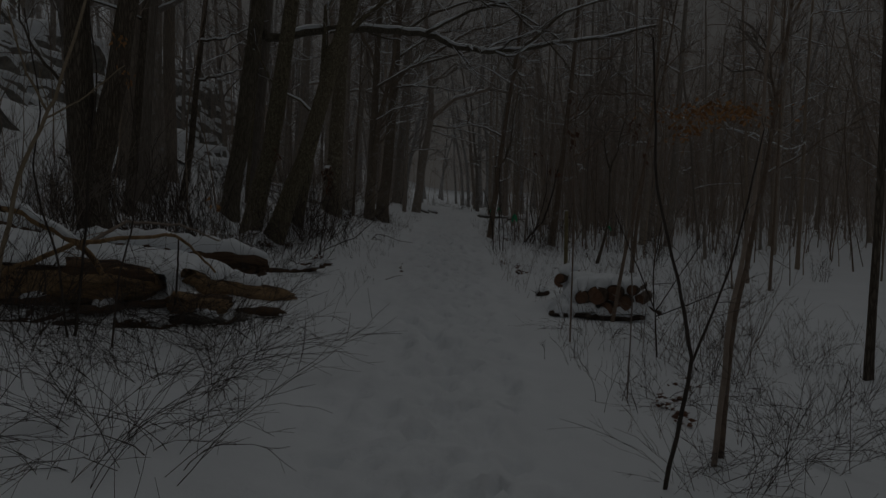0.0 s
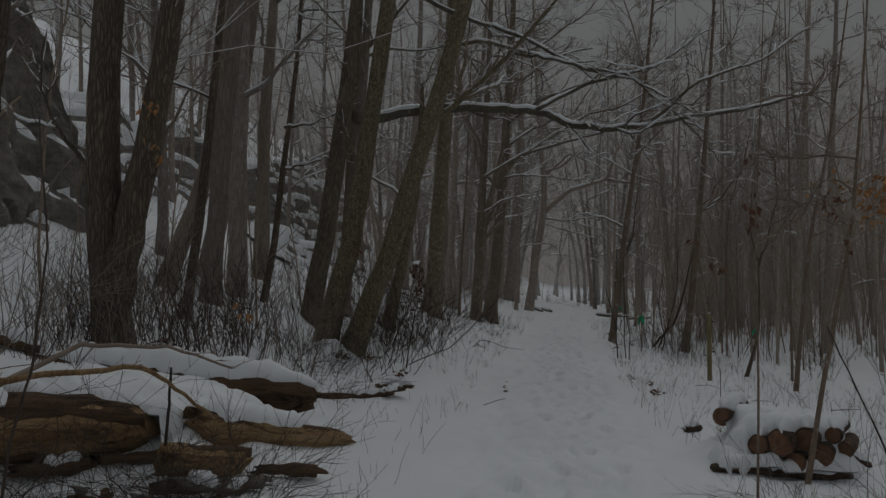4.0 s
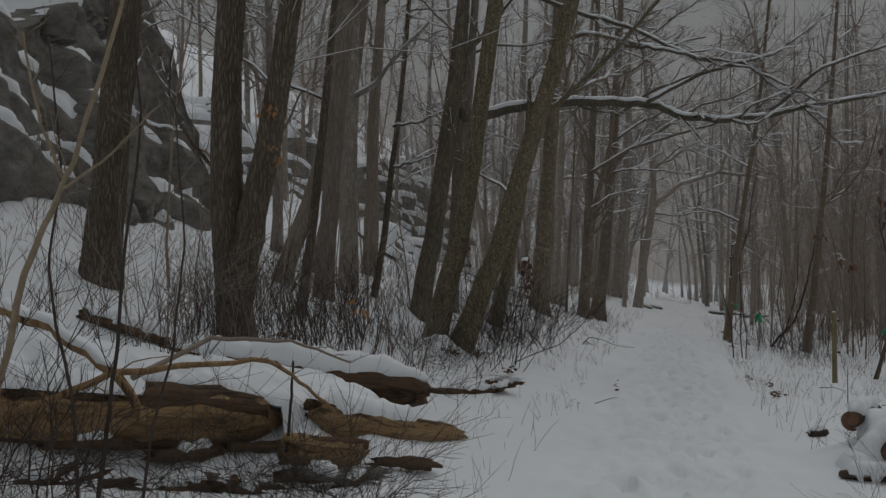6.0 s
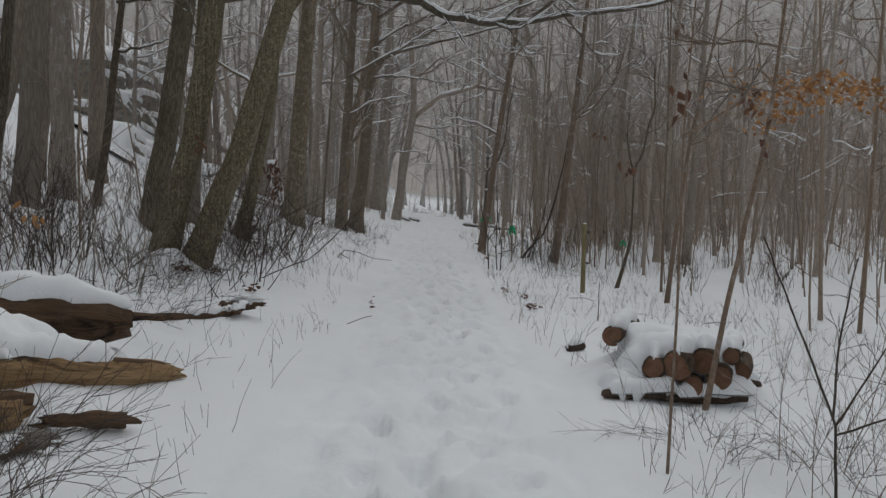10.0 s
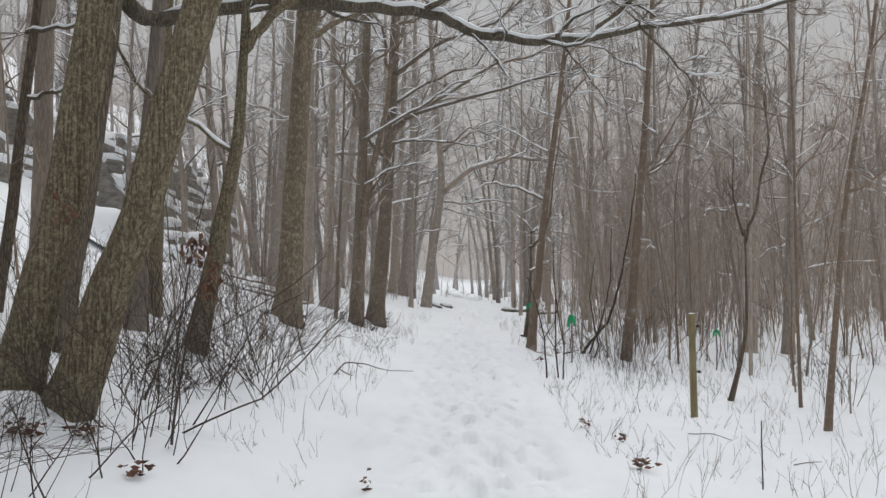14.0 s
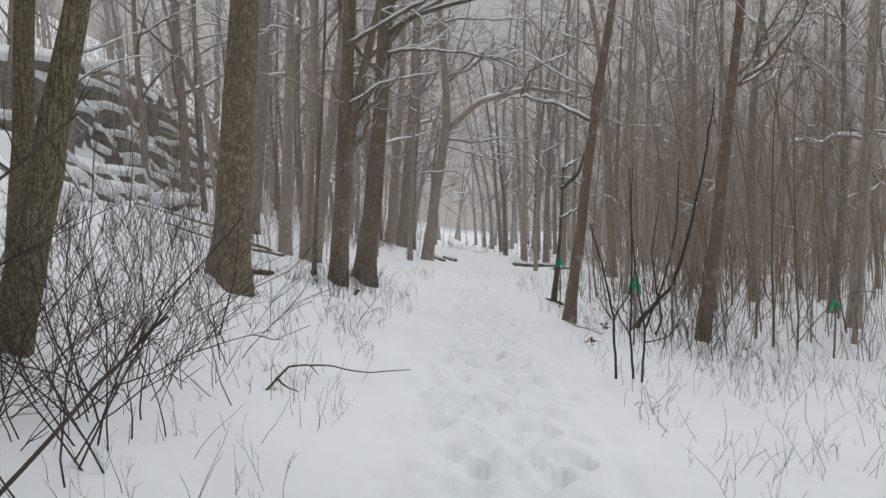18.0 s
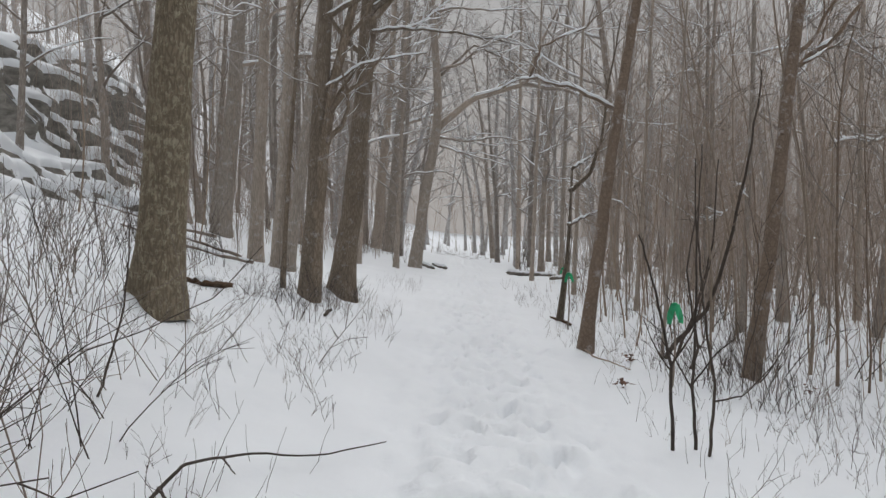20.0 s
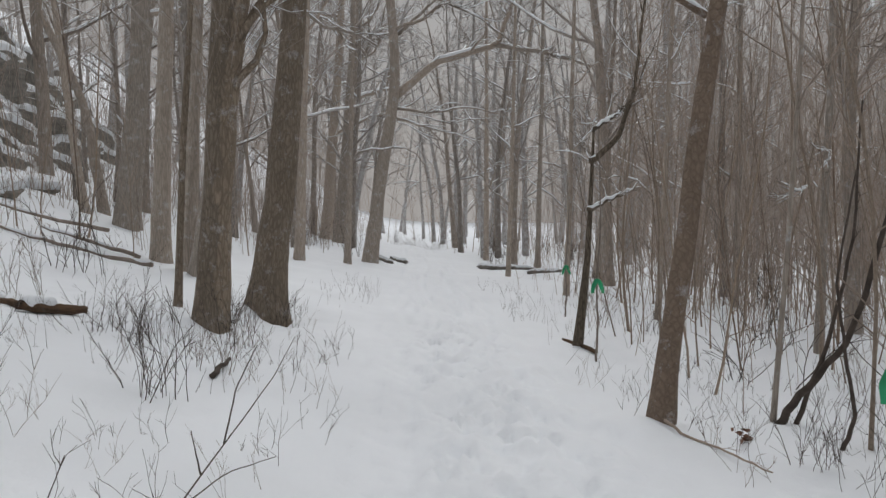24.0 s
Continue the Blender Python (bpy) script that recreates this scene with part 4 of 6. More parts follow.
plant(young, scatter(rng, 40, 4.5, 13, 27, 42, 0.4, taken=taken), rng, 0.5, 0.9, tilt=9)
plant(near, scatter(rng, 12, -13, -6.5, 38, 66, 1.8, taken=taken), rng, 0.7, 1.0)
plant(young, scatter(rng, 34, -11, -4.6, 12, 44, 0.8, lambda x, y: y < 25 or y > 36, taken=taken), rng, 0.5, 0.9, tilt=6)
spots = scatter(rng, 50, 5, 26, 40, 66, 0.9, taken=taken) + scatter(rng, 30, -5, 7, 56, 92, 0.8, lambda x, y: not on_path(x, y, 1.6), taken=taken)
plant_joined("far_thicket", young[:3], spots, rng, 0.7, 1.2, "distant thicket of thin bare saplings", "thicket")
for p in far + near + pale + arching + young:
    remove_pattern(p)


def fine_thicket(name, count, x0, x1, y0, y1, low, high, r, mat, seed, label, keep=lambda x, y: True, side=2):
    """Slender upright stems too many to count, each with a few rising twigs."""
    rng, t, n = random.Random(seed), Tubes(), 0
    while n < count:
        x, y = rng.uniform(x0, x1), y0 + (y1 - y0) * rng.random() ** 1.3
        if not keep(x, y) or float(vnoise(x * 0.55, y * 0.35, seed)) < rng.uniform(0.1, 0.65):
            continue
        n += 1
        h = low + (high - low) * rng.random() ** 1.6
        line = wander(rng, (x, y, gz(x, y) - 0.05), (rng.gauss(0, 0.14), rng.gauss(0, 0.14), 1), h, 3, 0.17)
        q = r * rng.uniform(0.6, 1.3)
        t.add(line, taper(q, q * 0.35, 4), 3)
        for _ in range(side):
            p, d = between(line, rng.uniform(0.25, 0.95))
            e = (d[0] + rng.gauss(0, 0.5), d[1] + rng.gauss(0, 0.5), d[2] * 0.8)
            t.add(wander(rng, p, e, h * rng.uniform(0.12, 0.3), 1, 0.2), taper(q * 0.5, q * 0.3, 2), 3)
    tagged(new(name, t.mesh(name, mat)), label, "thicket", kind="stuff")


fine_thicket("sapling_thicket", 3000, 4.4, 40, 35, 80, 3.0, 14.0, 0.0095, TWIG_PALE, 401, "pale brown thicket of countless slender stems", lambda x, y: x > 4.4 + 0.05 * (y - 29), 6)
fine_thicket("edge_thicket", 300, 2.2, 13, 25.5, 42, 1.0, 4.5, 0.0050, TWIG_RED, 402, "thin red-brown stems at the edge of the thicket", lambda x, y: x > 3.4 or y > 28.5, 3)
fine_thicket("hill_thicket", 2300, -24, -3.6, 42, 92, 1.5, 10.0, 0.010, TWIG_PALE, 403, "thin pale brown stems on the wooded bank", side=2)


# ---- rocks on the hill ----
def rock(x, y, z, size, seed, label="dark grey rock outcrop with snow on its ledges", tilt=0.25, name="rock", snow=0.25):
    """A weathered block: a ball cut by planes, stepped into ledges, with snow where it is flat."""
    rng = random.Random(seed)
    nu, nv = 44, 30
    u = np.linspace(0, 2 * math.pi, nu, endpoint=False)
    v = np.linspace(0.02, math.pi - 0.02, nv)
    uu, vv = np.meshgrid(u, v)
    p = np.stack([np.cos(uu) * np.sin(vv), np.sin(uu) * np.sin(vv), np.cos(vv)], -1).reshape(-1, 3) * 1.25
    for _ in range(16):
        n = np.array([rng.gauss(0, 1), rng.gauss(0, 1), rng.gauss(0, 0.7)])
        n /= np.linalg.norm(n)
        d = p @ n - rng.uniform(0.62, 0.92)
        p -= np.clip(d, 0, None)[:, None] * n
    layer = p[:, 2] + tilt * p[:, 0]
    step = np.floor(layer * 3.2 + 0.6 * vnoise(p[:, 0] * 2 + seed, p[:, 1] * 2, seed))
    shift = 0.07 * (hashed(step, step * 0 + seed, 3) - 0.5)
    rough = 0.24 * (vnoise(p[:, 0] * 4 + 9, p[:, 2] * 4 + p[:, 1] * 3, seed) - 0.5) + 0.05 * (vnoise(p[:, 0] * 11, p[:, 2] * 11 + p[:, 1] * 9, seed + 1) - 0.5)
    p *= (1 + shift + rough)[:, None]
    p *= np.array(size)
    idx = np.arange(nu * nv).reshape(nv, nu)
    nxt = np.roll(idx, -1, axis=1)
    quads = np.stack([idx[:-1], idx[1:], nxt[1:], nxt[:-1]], -1).reshape(-1, 4)
    top = thing(name, x, y, z, label, "rock", "rocks on the wooded hill")
    part("stone", mesh_of("stone", p, quads, None, False, ROCK), top)
    e1, e2 = p[quads[:, 2]] - p[quads[:, 0]], p[quads[:, 3]] - p[quads[:, 1]]
    fn = np.cross(e1, e2)
    fn /= np.linalg.norm(fn, axis=1, keepdims=True) + 1e-9
    vn = np.zeros_like(p)
    for k in range(4):
        np.add.at(vn, quads[:, k], fn)
    vn /= np.linalg.norm(vn, axis=1, keepdims=True) + 1e-9
    patch = vn[:, 2] + 0.7 * (vnoise(p[:, 0] * 1.7 + 4, p[:, 1] * 1.7 + p[:, 2] * 1.3, seed + 7) - 0.5)
    lift = np.clip((patch - snow) * 0.5, -0.07, 0.13)
    cap = p + vn * lift[:, None] + np.array([0, 0, 1.0]) * np.clip(lift, 0, None)[:, None]
    keep = (patch[quads] > snow).any(axis=1)
    if keep.any():
        part("snow", mesh_of("snow", cap, quads[keep], None, True, CAP), top, "snow on its ledges", "stuff")


def outcrop(x0, y0, x1, y1, height, seed, dip=0.42, thick=0.85, steep=0.55, snow=0.42):
    """A ledged rock face along a line on the hillside: tilted beds, each set back from the one below, snow on the treads."""
    a, b = np.array((x0, y0)), np.array((x1, y1))
    length = float(np.linalg.norm(b - a))
    along = (b - a) / length
    inward = np.array((-along[1], along[0]))
    nu, nv = int(length / 0.13), int(height / 0.075)
    s, w = np.meshgrid(np.linspace(0, length, nu), np.linspace(0, 1, nv))
    env = ease(0, 1.6, s) * (1 - ease(length - 2.2, length, s)) * (0.55 + 0.75 * vnoise(s * 0.55, s * 0 + seed, seed))
    rise = w * height * env
    q = (rise + dip * s) / thick + 1.3 * (vnoise(s * 0.5, rise * 0.6, seed + 1) - 0.5) + 0.30 * (vnoise(s * 1.6, rise * 1.5, seed + 2) - 0.5)
    bed = np.floor(q)
    tread = bed + ease(0.62, 1.0, q - bed)
    back = (tread - tread[:1]) * thick * steep + 0.9 * thick * steep * (hashed(bed, np.floor(s * 0.5 + 3.0 * vnoise(bed, s * 0, 5)), seed) - 0.5) * ease(0, 0.1, w)
    back = back + 0.38 * (vnoise(s * 1.1, rise, seed + 3) - 0.5) + 0.14 * (vnoise(s * 3.2, rise * 4.5, seed + 4) - 0.5) + 0.02
    x, y = a[0] + along[0] * s + inward[0] * back, a[1] + along[1] * s + inward[1] * back
    foot = ground_height(a[0] + along[0] * s, a[1] + along[1] * s) - 0.25
    p = np.stack([x, y, foot + rise], -1)
    rows = [p]
    for k, far_back in enumerate((0.5, 1.3, 2.6, 5.0)):
        xb, yb = x[-1] + inward[0] * far_back, y[-1] + inward[1] * far_back
        zt = np.maximum(p[-1, :, 2] + 0.1 * far_back, ground_height(xb, yb) - 0.05) if k < 3 else ground_height(xb, yb) - 0.8
        rows.append(np.stack([xb, yb, zt], -1)[None])
    p = np.concatenate(rows)
    nv = len(p)
    base = p[0, nu // 2].copy()
    p = (p - base).reshape(-1, 3)
    idx = np.arange(nu * nv).reshape(nv, nu)
    quads = np.stack([idx[:-1, :-1], idx[1:, :-1], idx[1:, 1:], idx[:-1, 1:]], -1).reshape(-1, 4)
    fn = np.cross(p[quads[:, 2]] - p[quads[:, 0]], p[quads[:, 3]] - p[quads[:, 1]])
    fn /= np.linalg.norm(fn, axis=1, keepdims=True) + 1e-9
    if fn[:, 2].mean() < 0:
        quads, fn = quads[:, ::-1], -fn
    vn = np.zeros_like(p)
    for k in range(4):
        np.add.at(vn, quads[:, k], fn)
    vn /= np.linalg.norm(vn, axis=1, keepdims=True) + 1e-9
    top = thing("rock_outcrop", *base, "dark grey rock outcrop in slanting beds, snow on its ledges", "rock", "rocks on the wooded hill")
    part("stone", mesh_of("stone", p, quads, None, False, ROCK), top)
    patch = vn[:, 2] + 0.55 * (vnoise(p[:, 1] * 1.3 + 4, p[:, 2] * 2.0 + p[:, 0], seed + 7) - 0.5) + 0.25 * (vnoise(p[:, 1] * 5, p[:, 2] * 5 + p[:, 0] * 3, seed + 8) - 0.5)
    lift = np.clip((patch - snow) * 0.5, -0.07, 0.11)
    cap = p + vn * lift[:, None] + np.array([0, 0, 1.0]) * np.clip(lift, 0, None)[:, None]
    keep = (patch[quads] > snow).any(axis=1)
    part("snow", mesh_of("snow", cap, quads[keep], None, True, CAP), top, "snow on its ledges", "stuff")


outcrop(-12.0, 11.5, -12.9, 24.5, 6.0, 1, thick=1.6, steep=0.27, snow=0.64)
outcrop(-15.6, 22.5, -15.8, 34.0, 2.6, 2)
outcrop(-10.9, 34.5, -11.2, 43.5, 1.5, 3, thick=0.6)
outcrop(-13.0, 41.0, -14.2, 62.0, 5.4, 4, thick=1.2, steep=0.55, snow=0.46)
outcrop(-16.2, 31.0, -16.6, 44.0, 3.4, 5, thick=1.0, snow=0.55)
outcrop(-19.0, 48.0, -19.5, 70.0, 3.2, 6, thick=1.2)
outcrop(-20.0, 20.0, -20.5, 40.0, 3.0, 7, thick=1.2)
rng = random.Random(8)
for k in range(16):
    x, y = rng.uniform(-26, -9.5), rng.uniform(20, 62)
    s = rng.uniform(0.35, 0.9)
    rock(x, y, gz(x, y) + 0.02 * s, (s * 1.5, s, s * rng.uniform(0.4, 0.6)), 20 + k, snow=0.25)


# ---- logs, branches and the two woodpiles ----
def log_mesh(name, pts, radii, mat, seed, ragged=0.0, rough=0.06, sides=16):
    me = trunk_mesh(name, pts, radii, mat, seed, sides, 0.0, rough)
    n = len(pts)
    if ragged:
        d = np.array(pts[-1]) - np.array(pts[-2])
        d /= np.linalg.norm(d)
        rng = random.Random(seed)
        for i in range(sides):
            for ring, sign in ((n - 1, 1), (0, -1)):
                me.vertices[ring * sides + i].co += Vector(d * sign * rng.uniform(-ragged, ragged * 0.7))
    bm = bmesh.new()
    bm.from_mesh(me)
    bm.verts.ensure_lookup_table()
    bm.faces.new([bm.verts[i] for i in range(sides - 1, -1, -1)])
    bm.to_mesh(me)
    bm.free()
    return me


def roughen(me, amount, scale, seed):
    """Push every vertex in or out by smooth noise, for worn wood and lumpy snow."""
    push = [v.normal * amount * noise.noise((v.co + Vector((seed, 0, 0))) * scale) for v in me.vertices]
    for v, d in zip(me.vertices, push):
        v.co += d
    return me


def log(p0, p1, r0, r1, mat, label, seed, snow=1.0, bark=False, ragged=0.05, cut=False, name="log", snow_from=0.0, snow_to=1.0):
    """A log from p0 to p1, its grain along it, with what lies on it: bark, a sawn face, snow."""
    rng = random.Random(seed)
    a, b = Vector(p0), Vector(p1)
    d = (b - a).normalized()
    u = d.cross(Vector((0, 0, 1))).normalized()
    up = u.cross(d)
    length = (b - a).length
    top = thing(name, 0, 0, 0, label, "log", "fallen and stacked logs")
    top.matrix_world = Matrix(((u.x, up.x, -d.x, 0), (u.y, up.y, -d.y, 0), (u.z, up.z, -d.z, 0), (0, 0, 0, 1))).copy()
    top.location = (a + b) / 2
    n = 18
    ts = [i / (n - 1) for i in range(n)]
    line = [(0.02 * length * math.sin(f * 5 + seed) * 0.6, 0.012 * length * math.sin(f * 4 + seed * 2), length * (0.5 - f)) for f in ts]
    rad = [r0 + (r1 - r0) * f for f in ts]
    if not cut:
        rad[0] *= 0.62
        rad[1] *= 0.93
    rod = line if cut else [(q[0] + rng.uniform(-0.06, 0.06) * r0, q[1] + rng.uniform(-0.06, 0.06) * r0, q[2]) for q in line]
    wood = log_mesh("wood", rod, rad, mat, seed, ragged, 0.04 if cut else 0.12)
    part("wood", wood if cut else roughen(wood, r0 * (0.45 if r0 < 0.06 else 0.16), 9.0, seed), top)
    if bark:
        k0, k1 = 1, n - 2
        shell = [(q[0], q[1] + 0.30 * r, q[2]) for q, r in zip(line[k0:k1], rad[k0:k1])]
        part("bark", log_mesh("bark", shell, [r * rng.uniform(0.74, 0.84) for r in rad[k0:k1]], ROT, seed + 3, 0.10, 0.16), top, "dark rotten strip of bark")
    if cut:
        s, c = 20, length / 2 + 0.004
        ring = [(r0 * 0.90 * math.cos(i * 6.2832 / s), r0 * 0.90 * math.sin(i * 6.2832 / s), c) for i in range(s)]
        verts = [(0, 0, c + 0.006)] + ring + [(q[0], q[1], c - 0.012) for q in ring]
        part("cut_face", mesh_of("cut_face", verts, [(1 + i, 1 + s + i, 1 + s + (i + 1) % s, 1 + (i + 1) % s) for i in range(s)], [(0, 1 + i, 1 + (i + 1) % s) for i in range(s)], False, CUT), top, "sawn round end")
    if snow:
        f0, m = snow_from, 34
        pts, rr = [], []
        for i in range(m):
            f = snow_from + (snow_to - snow_from) * i / (m - 1)
            r = r0 + (r1 - r0) * f
            end = min(1.0, 0.12 + 5 * min(i, m - 1 - i) / m)
            lump = 0.82 + 0.36 * float(vnoise(f * length * 7, seed, 5))
            q, _ = between(line, min(f, 1.0))
            pts.append((q[0] + 0.15 * r * (float(vnoise(f * length * 5, seed, 9)) - 0.5), q[1] + r * 0.66 + 0.025 * snow, q[2]))
            rr.append((r * 0.86 + 0.02) * lump * end)
        t = Tubes()
        t.add(pts, rr, 14)
        part("snow", roughen(t.mesh("snow", CAP, 0.50 + 0.22 * snow), 0.03, 11.0, seed + 9), top, "thick snow lying along the top")
    return top


TAN = "bare tan log with rotten bark under thick snow"
log((-3.17, 8.68, 0.42), (-5.0, 6.3, 0.92), 0.205, 0.185, WOOD, TAN, 1, 0.5, True, 0.07, snow_from=0.45)
# added dark log, standing in for the shadowed hollow under the tan one
log((-3.35, 8.42, gz(-3.35, 8.42) + 0.01), (-4.75, 6.55, gz(-4.75, 6.55) + 0.02), 0.08, 0.09, ROT, "dark rotten log lying under a bare tan one", 8, 0.0, False, 0.08)
log((-4.30, 8.95, 0.70), (-6.2, 7.4, 1.10), 0.12, 0.12, WOOD, "bare tan log lying on the bank under snow", 2, 1.0, True, 0.05)
log((-2.26, 9.88, 0.52), (-4.7, 9.2, 0.80), 0.165, 0.15, ROT, "rotten hollow log with torn bark, heaped with snow", 3, 1.5, False, 0.05, snow_to=0.95)
log((-1.98, 10.05, 0.10), (-2.85, 8.62, 0.50), 0.075, 0.150, WOOD, "tapered tan log with a dark splintered tip", 4, 0.9, True, 0.10, snow_from=0.28)
log((-2.42, 8.70, 0.22), (-2.86, 8.22, 0.30), 0.105, 0.12, WOOD, "short tan piece of broken log", 5, 0.0, True, 0.06)
for k, (x, y, z, a, ln, r, mat) in enumerate(((-3.20, 8.42, 0.16, 0.7, 0.5, 0.05, ROT), (-3.55, 7.98, 0.17, 1.1, 0.6, 0.05, ROT), (-3.95, 7.45, 0.24, 0.8, 0.6, 0.05, ROT), (-2.35, 8.30, 0.15, 0.5, 0.50, 0.055, GREYWOOD), (-2.62, 8.12, 0.13, 0.9, 0.42, 0.05, ROT), (-2.48, 8.05, 0.10, 0.2, 0.36, 0.035, GREYWOOD), (-2.95, 7.92, 0.10, 0.45, 0.40, 0.04, GREYWOOD),
                                                (-3.30, 7.60, 0.15, 1.2, 0.40, 0.04, ROT), (-3.10, 7.78, 0.15, 0.1, 0.30, 0.035, GREYWOOD), (-2.10, 8.75, 0.13, 0.35, 0.50, 0.05, ROT))):
    dx, dy = math.cos(a) * ln / 2, math.sin(a) * ln / 2
    z = gz(x, y) + 0.6 * r + 0.03 * (k % 3)
    log((x + dx, y + dy, z), (x - dx, y - dy, z + 0.05), r, r * 0.8, mat, "broken piece of rotten wood below the logs", 70 + k, 0.7 if k % 3 else 0.0, False, 0.09, snow_from=0.1 * (k % 4), snow_to=0.5 + 0.12 * (k % 4), name="wood_piece")
# wood debris, its dark pieces also standing in for the shaded hollow
rng = random.Random(33)
for k in range(18):
    f = rng.random()
    x, y = -2.35 - 2.1 * f + rng.uniform(-0.22, 0.22), 8.25 - 2.25 * f + rng.uniform(-0.25, 0.22)
    a, ln, r = rng.uniform(-0.5, 2.2), rng.uniform(0.16, 0.38), rng.uniform(0.014, 0.034)
    dx, dy, z = math.cos(a) * ln / 2, math.sin(a) * ln / 2, gz(x, y) + rng.uniform(0.4, 1.3) * r
    log((x + dx, y + dy, z + rng.uniform(0, 0.06)), (x - dx, y - dy, z), r, r * 0.7, ROT if k % 4 else LOGBARK, "dark broken piece of rotten wood below the logs", 120 + k, 0.9 if k % 2 else 0.0, False, 0.09, snow_from=0.1 + 0.15 * (k % 3), snow_to=0.6 + 0.1 * (k % 3), name="wood_piece")
log((-5.25, 10.2, gz(-5.25, 10.2) + 0.03), (-6.4, 10.25, gz(-6.4, 10.25) + 0.06), 0.06, 0.07, ROT, "dark fallen branch half sunk in the snow", 10, 0.8, False, 0.05)
log((-2.10, 12.45, gz(-2.1, 12.45) + 0.05), (-2.85, 11.0, gz(-2.85, 11.0) + 0.01), 0.035, 0.045, ROT, "fallen branch lying in the snow of the bank", 11, 0.6, False, 0.05, snow_to=0.5)
for k, (dx, dy, ln) in enumerate(((0.0, 0.0, 0.5), (0.1, -0.12, 0.45), (-0.1, 0.15, 0.5), (0.12, 0.12, 0.4))):
    a = 0.7 + 0.7 * k
    x, y = -2.15 + dx, 12.5 + dy
    log((x - math.cos(a) * ln / 2, y - math.sin(a) * ln / 2, gz(x, y) + 0.05 + 0.03 * k), (x + math.cos(a) * ln / 2, y + math.sin(a) * ln / 2, gz(x, y) + 0.06 + 0.05 * (k % 2)), 0.03, 0.022, ROT, "short dark piece of broken branch in a snowy heap", 12 + k, 0.9 if k % 2 else 0.0, name="broken_branch")
log((-4.30, 30.15, gz(-4.3, 30.15) + 0.06), (-4.85, 29.75, gz(-4.85, 29.75) + 0.06), 0.05, 0.06, ROT, "short dark log end in the snow of the bank", 20, 0.7, False, 0.05, snow_from=0.4)
log((-4.95, 29.9, gz(-4.95, 29.9) + 0.05), (-5.6, 30.4, gz(-5.6, 30.4) + 0.04), 0.05, 0.045, ROT, "short dark log end in the snow of the bank", 21, 0.7, False, 0.05, snow_from=0.3)
for k, (x0, y0, x1, y1) in enumerate(((2.0, 50.0, 3.3, 50.5), (2.6, 51.2, 4.0, 50.2), (1.8, 49.2, 2.6, 50.1), (-0.7, 50.0, -1.3, 50.8), (-1.2, 49.3, -2.1, 50.2), (3.6, 49.4, 4.9, 49.9))):
    log((x0, y0, gz(x0, y0) + 0.05), (x1, y1, gz(x1, y1) + 0.14), 0.07, 0.05, GREYWOOD, "fallen log under snow at the path's far end", 30 + k, 1.0, False, 0.05)
log((1.55, 32.6, gz(1.55, 32.6) + 0.03), (1.84, 31.75, gz(1.84, 31.75) + 0.03), 0.022, 0.03, ROT, "dark stick at the foot of a sapling", 40, 0.0, False, 0.02, name="stick")

# the small woodpile below the path
PILE = "cut log with a sawn brown end, under snow"
for k, (x, z, r, ln, y, sn) in enumerate(((2.06, 0.05, 0.135, 0.95, 10.95, 1.1), (2.30, 0.07, 0.115, 0.9, 11.0, 1.2), (2.56, 0.12, 0.078, 0.8, 11.05, 1.0), (1.86, 0.02, 0.10, 0.85, 11.0, 0.8), (2.44, -0.06, 0.115, 0.8, 10.98, 0.0), (2.2, -0.14, 0.10, 0.8, 10.97, 0.0), (2.68, -0.03, 0.085, 0.7, 11.1, 0.0), (1.66, 0.15, 0.10, 0.7, 11.72, 1.3))):
    log((x, y, z), (x + ln * 0.40, y + ln * 0.9, z - 0.02), r, r * 0.95, LOGBARK, PILE, 50 + k, sn, False, 0.0, cut=True)
log((1.60, 11.36, 0.24), (1.95, 12.1, 0.22), 0.07, 0.07, LOGBARK, PILE, 59, 1.6, False, 0.0, cut=True)
log((1.42, 10.86, -0.20), (2.80, 11.26, -0.31), 0.052, 0.062, LOGBARK, "long dark log in front of the woodpile, snow on top", 60, 0.9, False, 0.04)
log((1.45, 12.95, gz(1.45, 12.95) + 0.02), (1.65, 13.05, gz(1.65, 13.05) + 0.05), 0.05, 0.035, LOGBARK, "lump of dark bark lying on the snow", 61, 0.4, False, 0.03)
log((2.9, 11.9, gz(2.9, 11.9) + 0.02), (3.2, 11.95, gz(3.2, 11.95) + 0.03), 0.045, 0.03, LOGBARK, "lump of dark bark lying on the snow", 62, 0.5, False, 0.03)


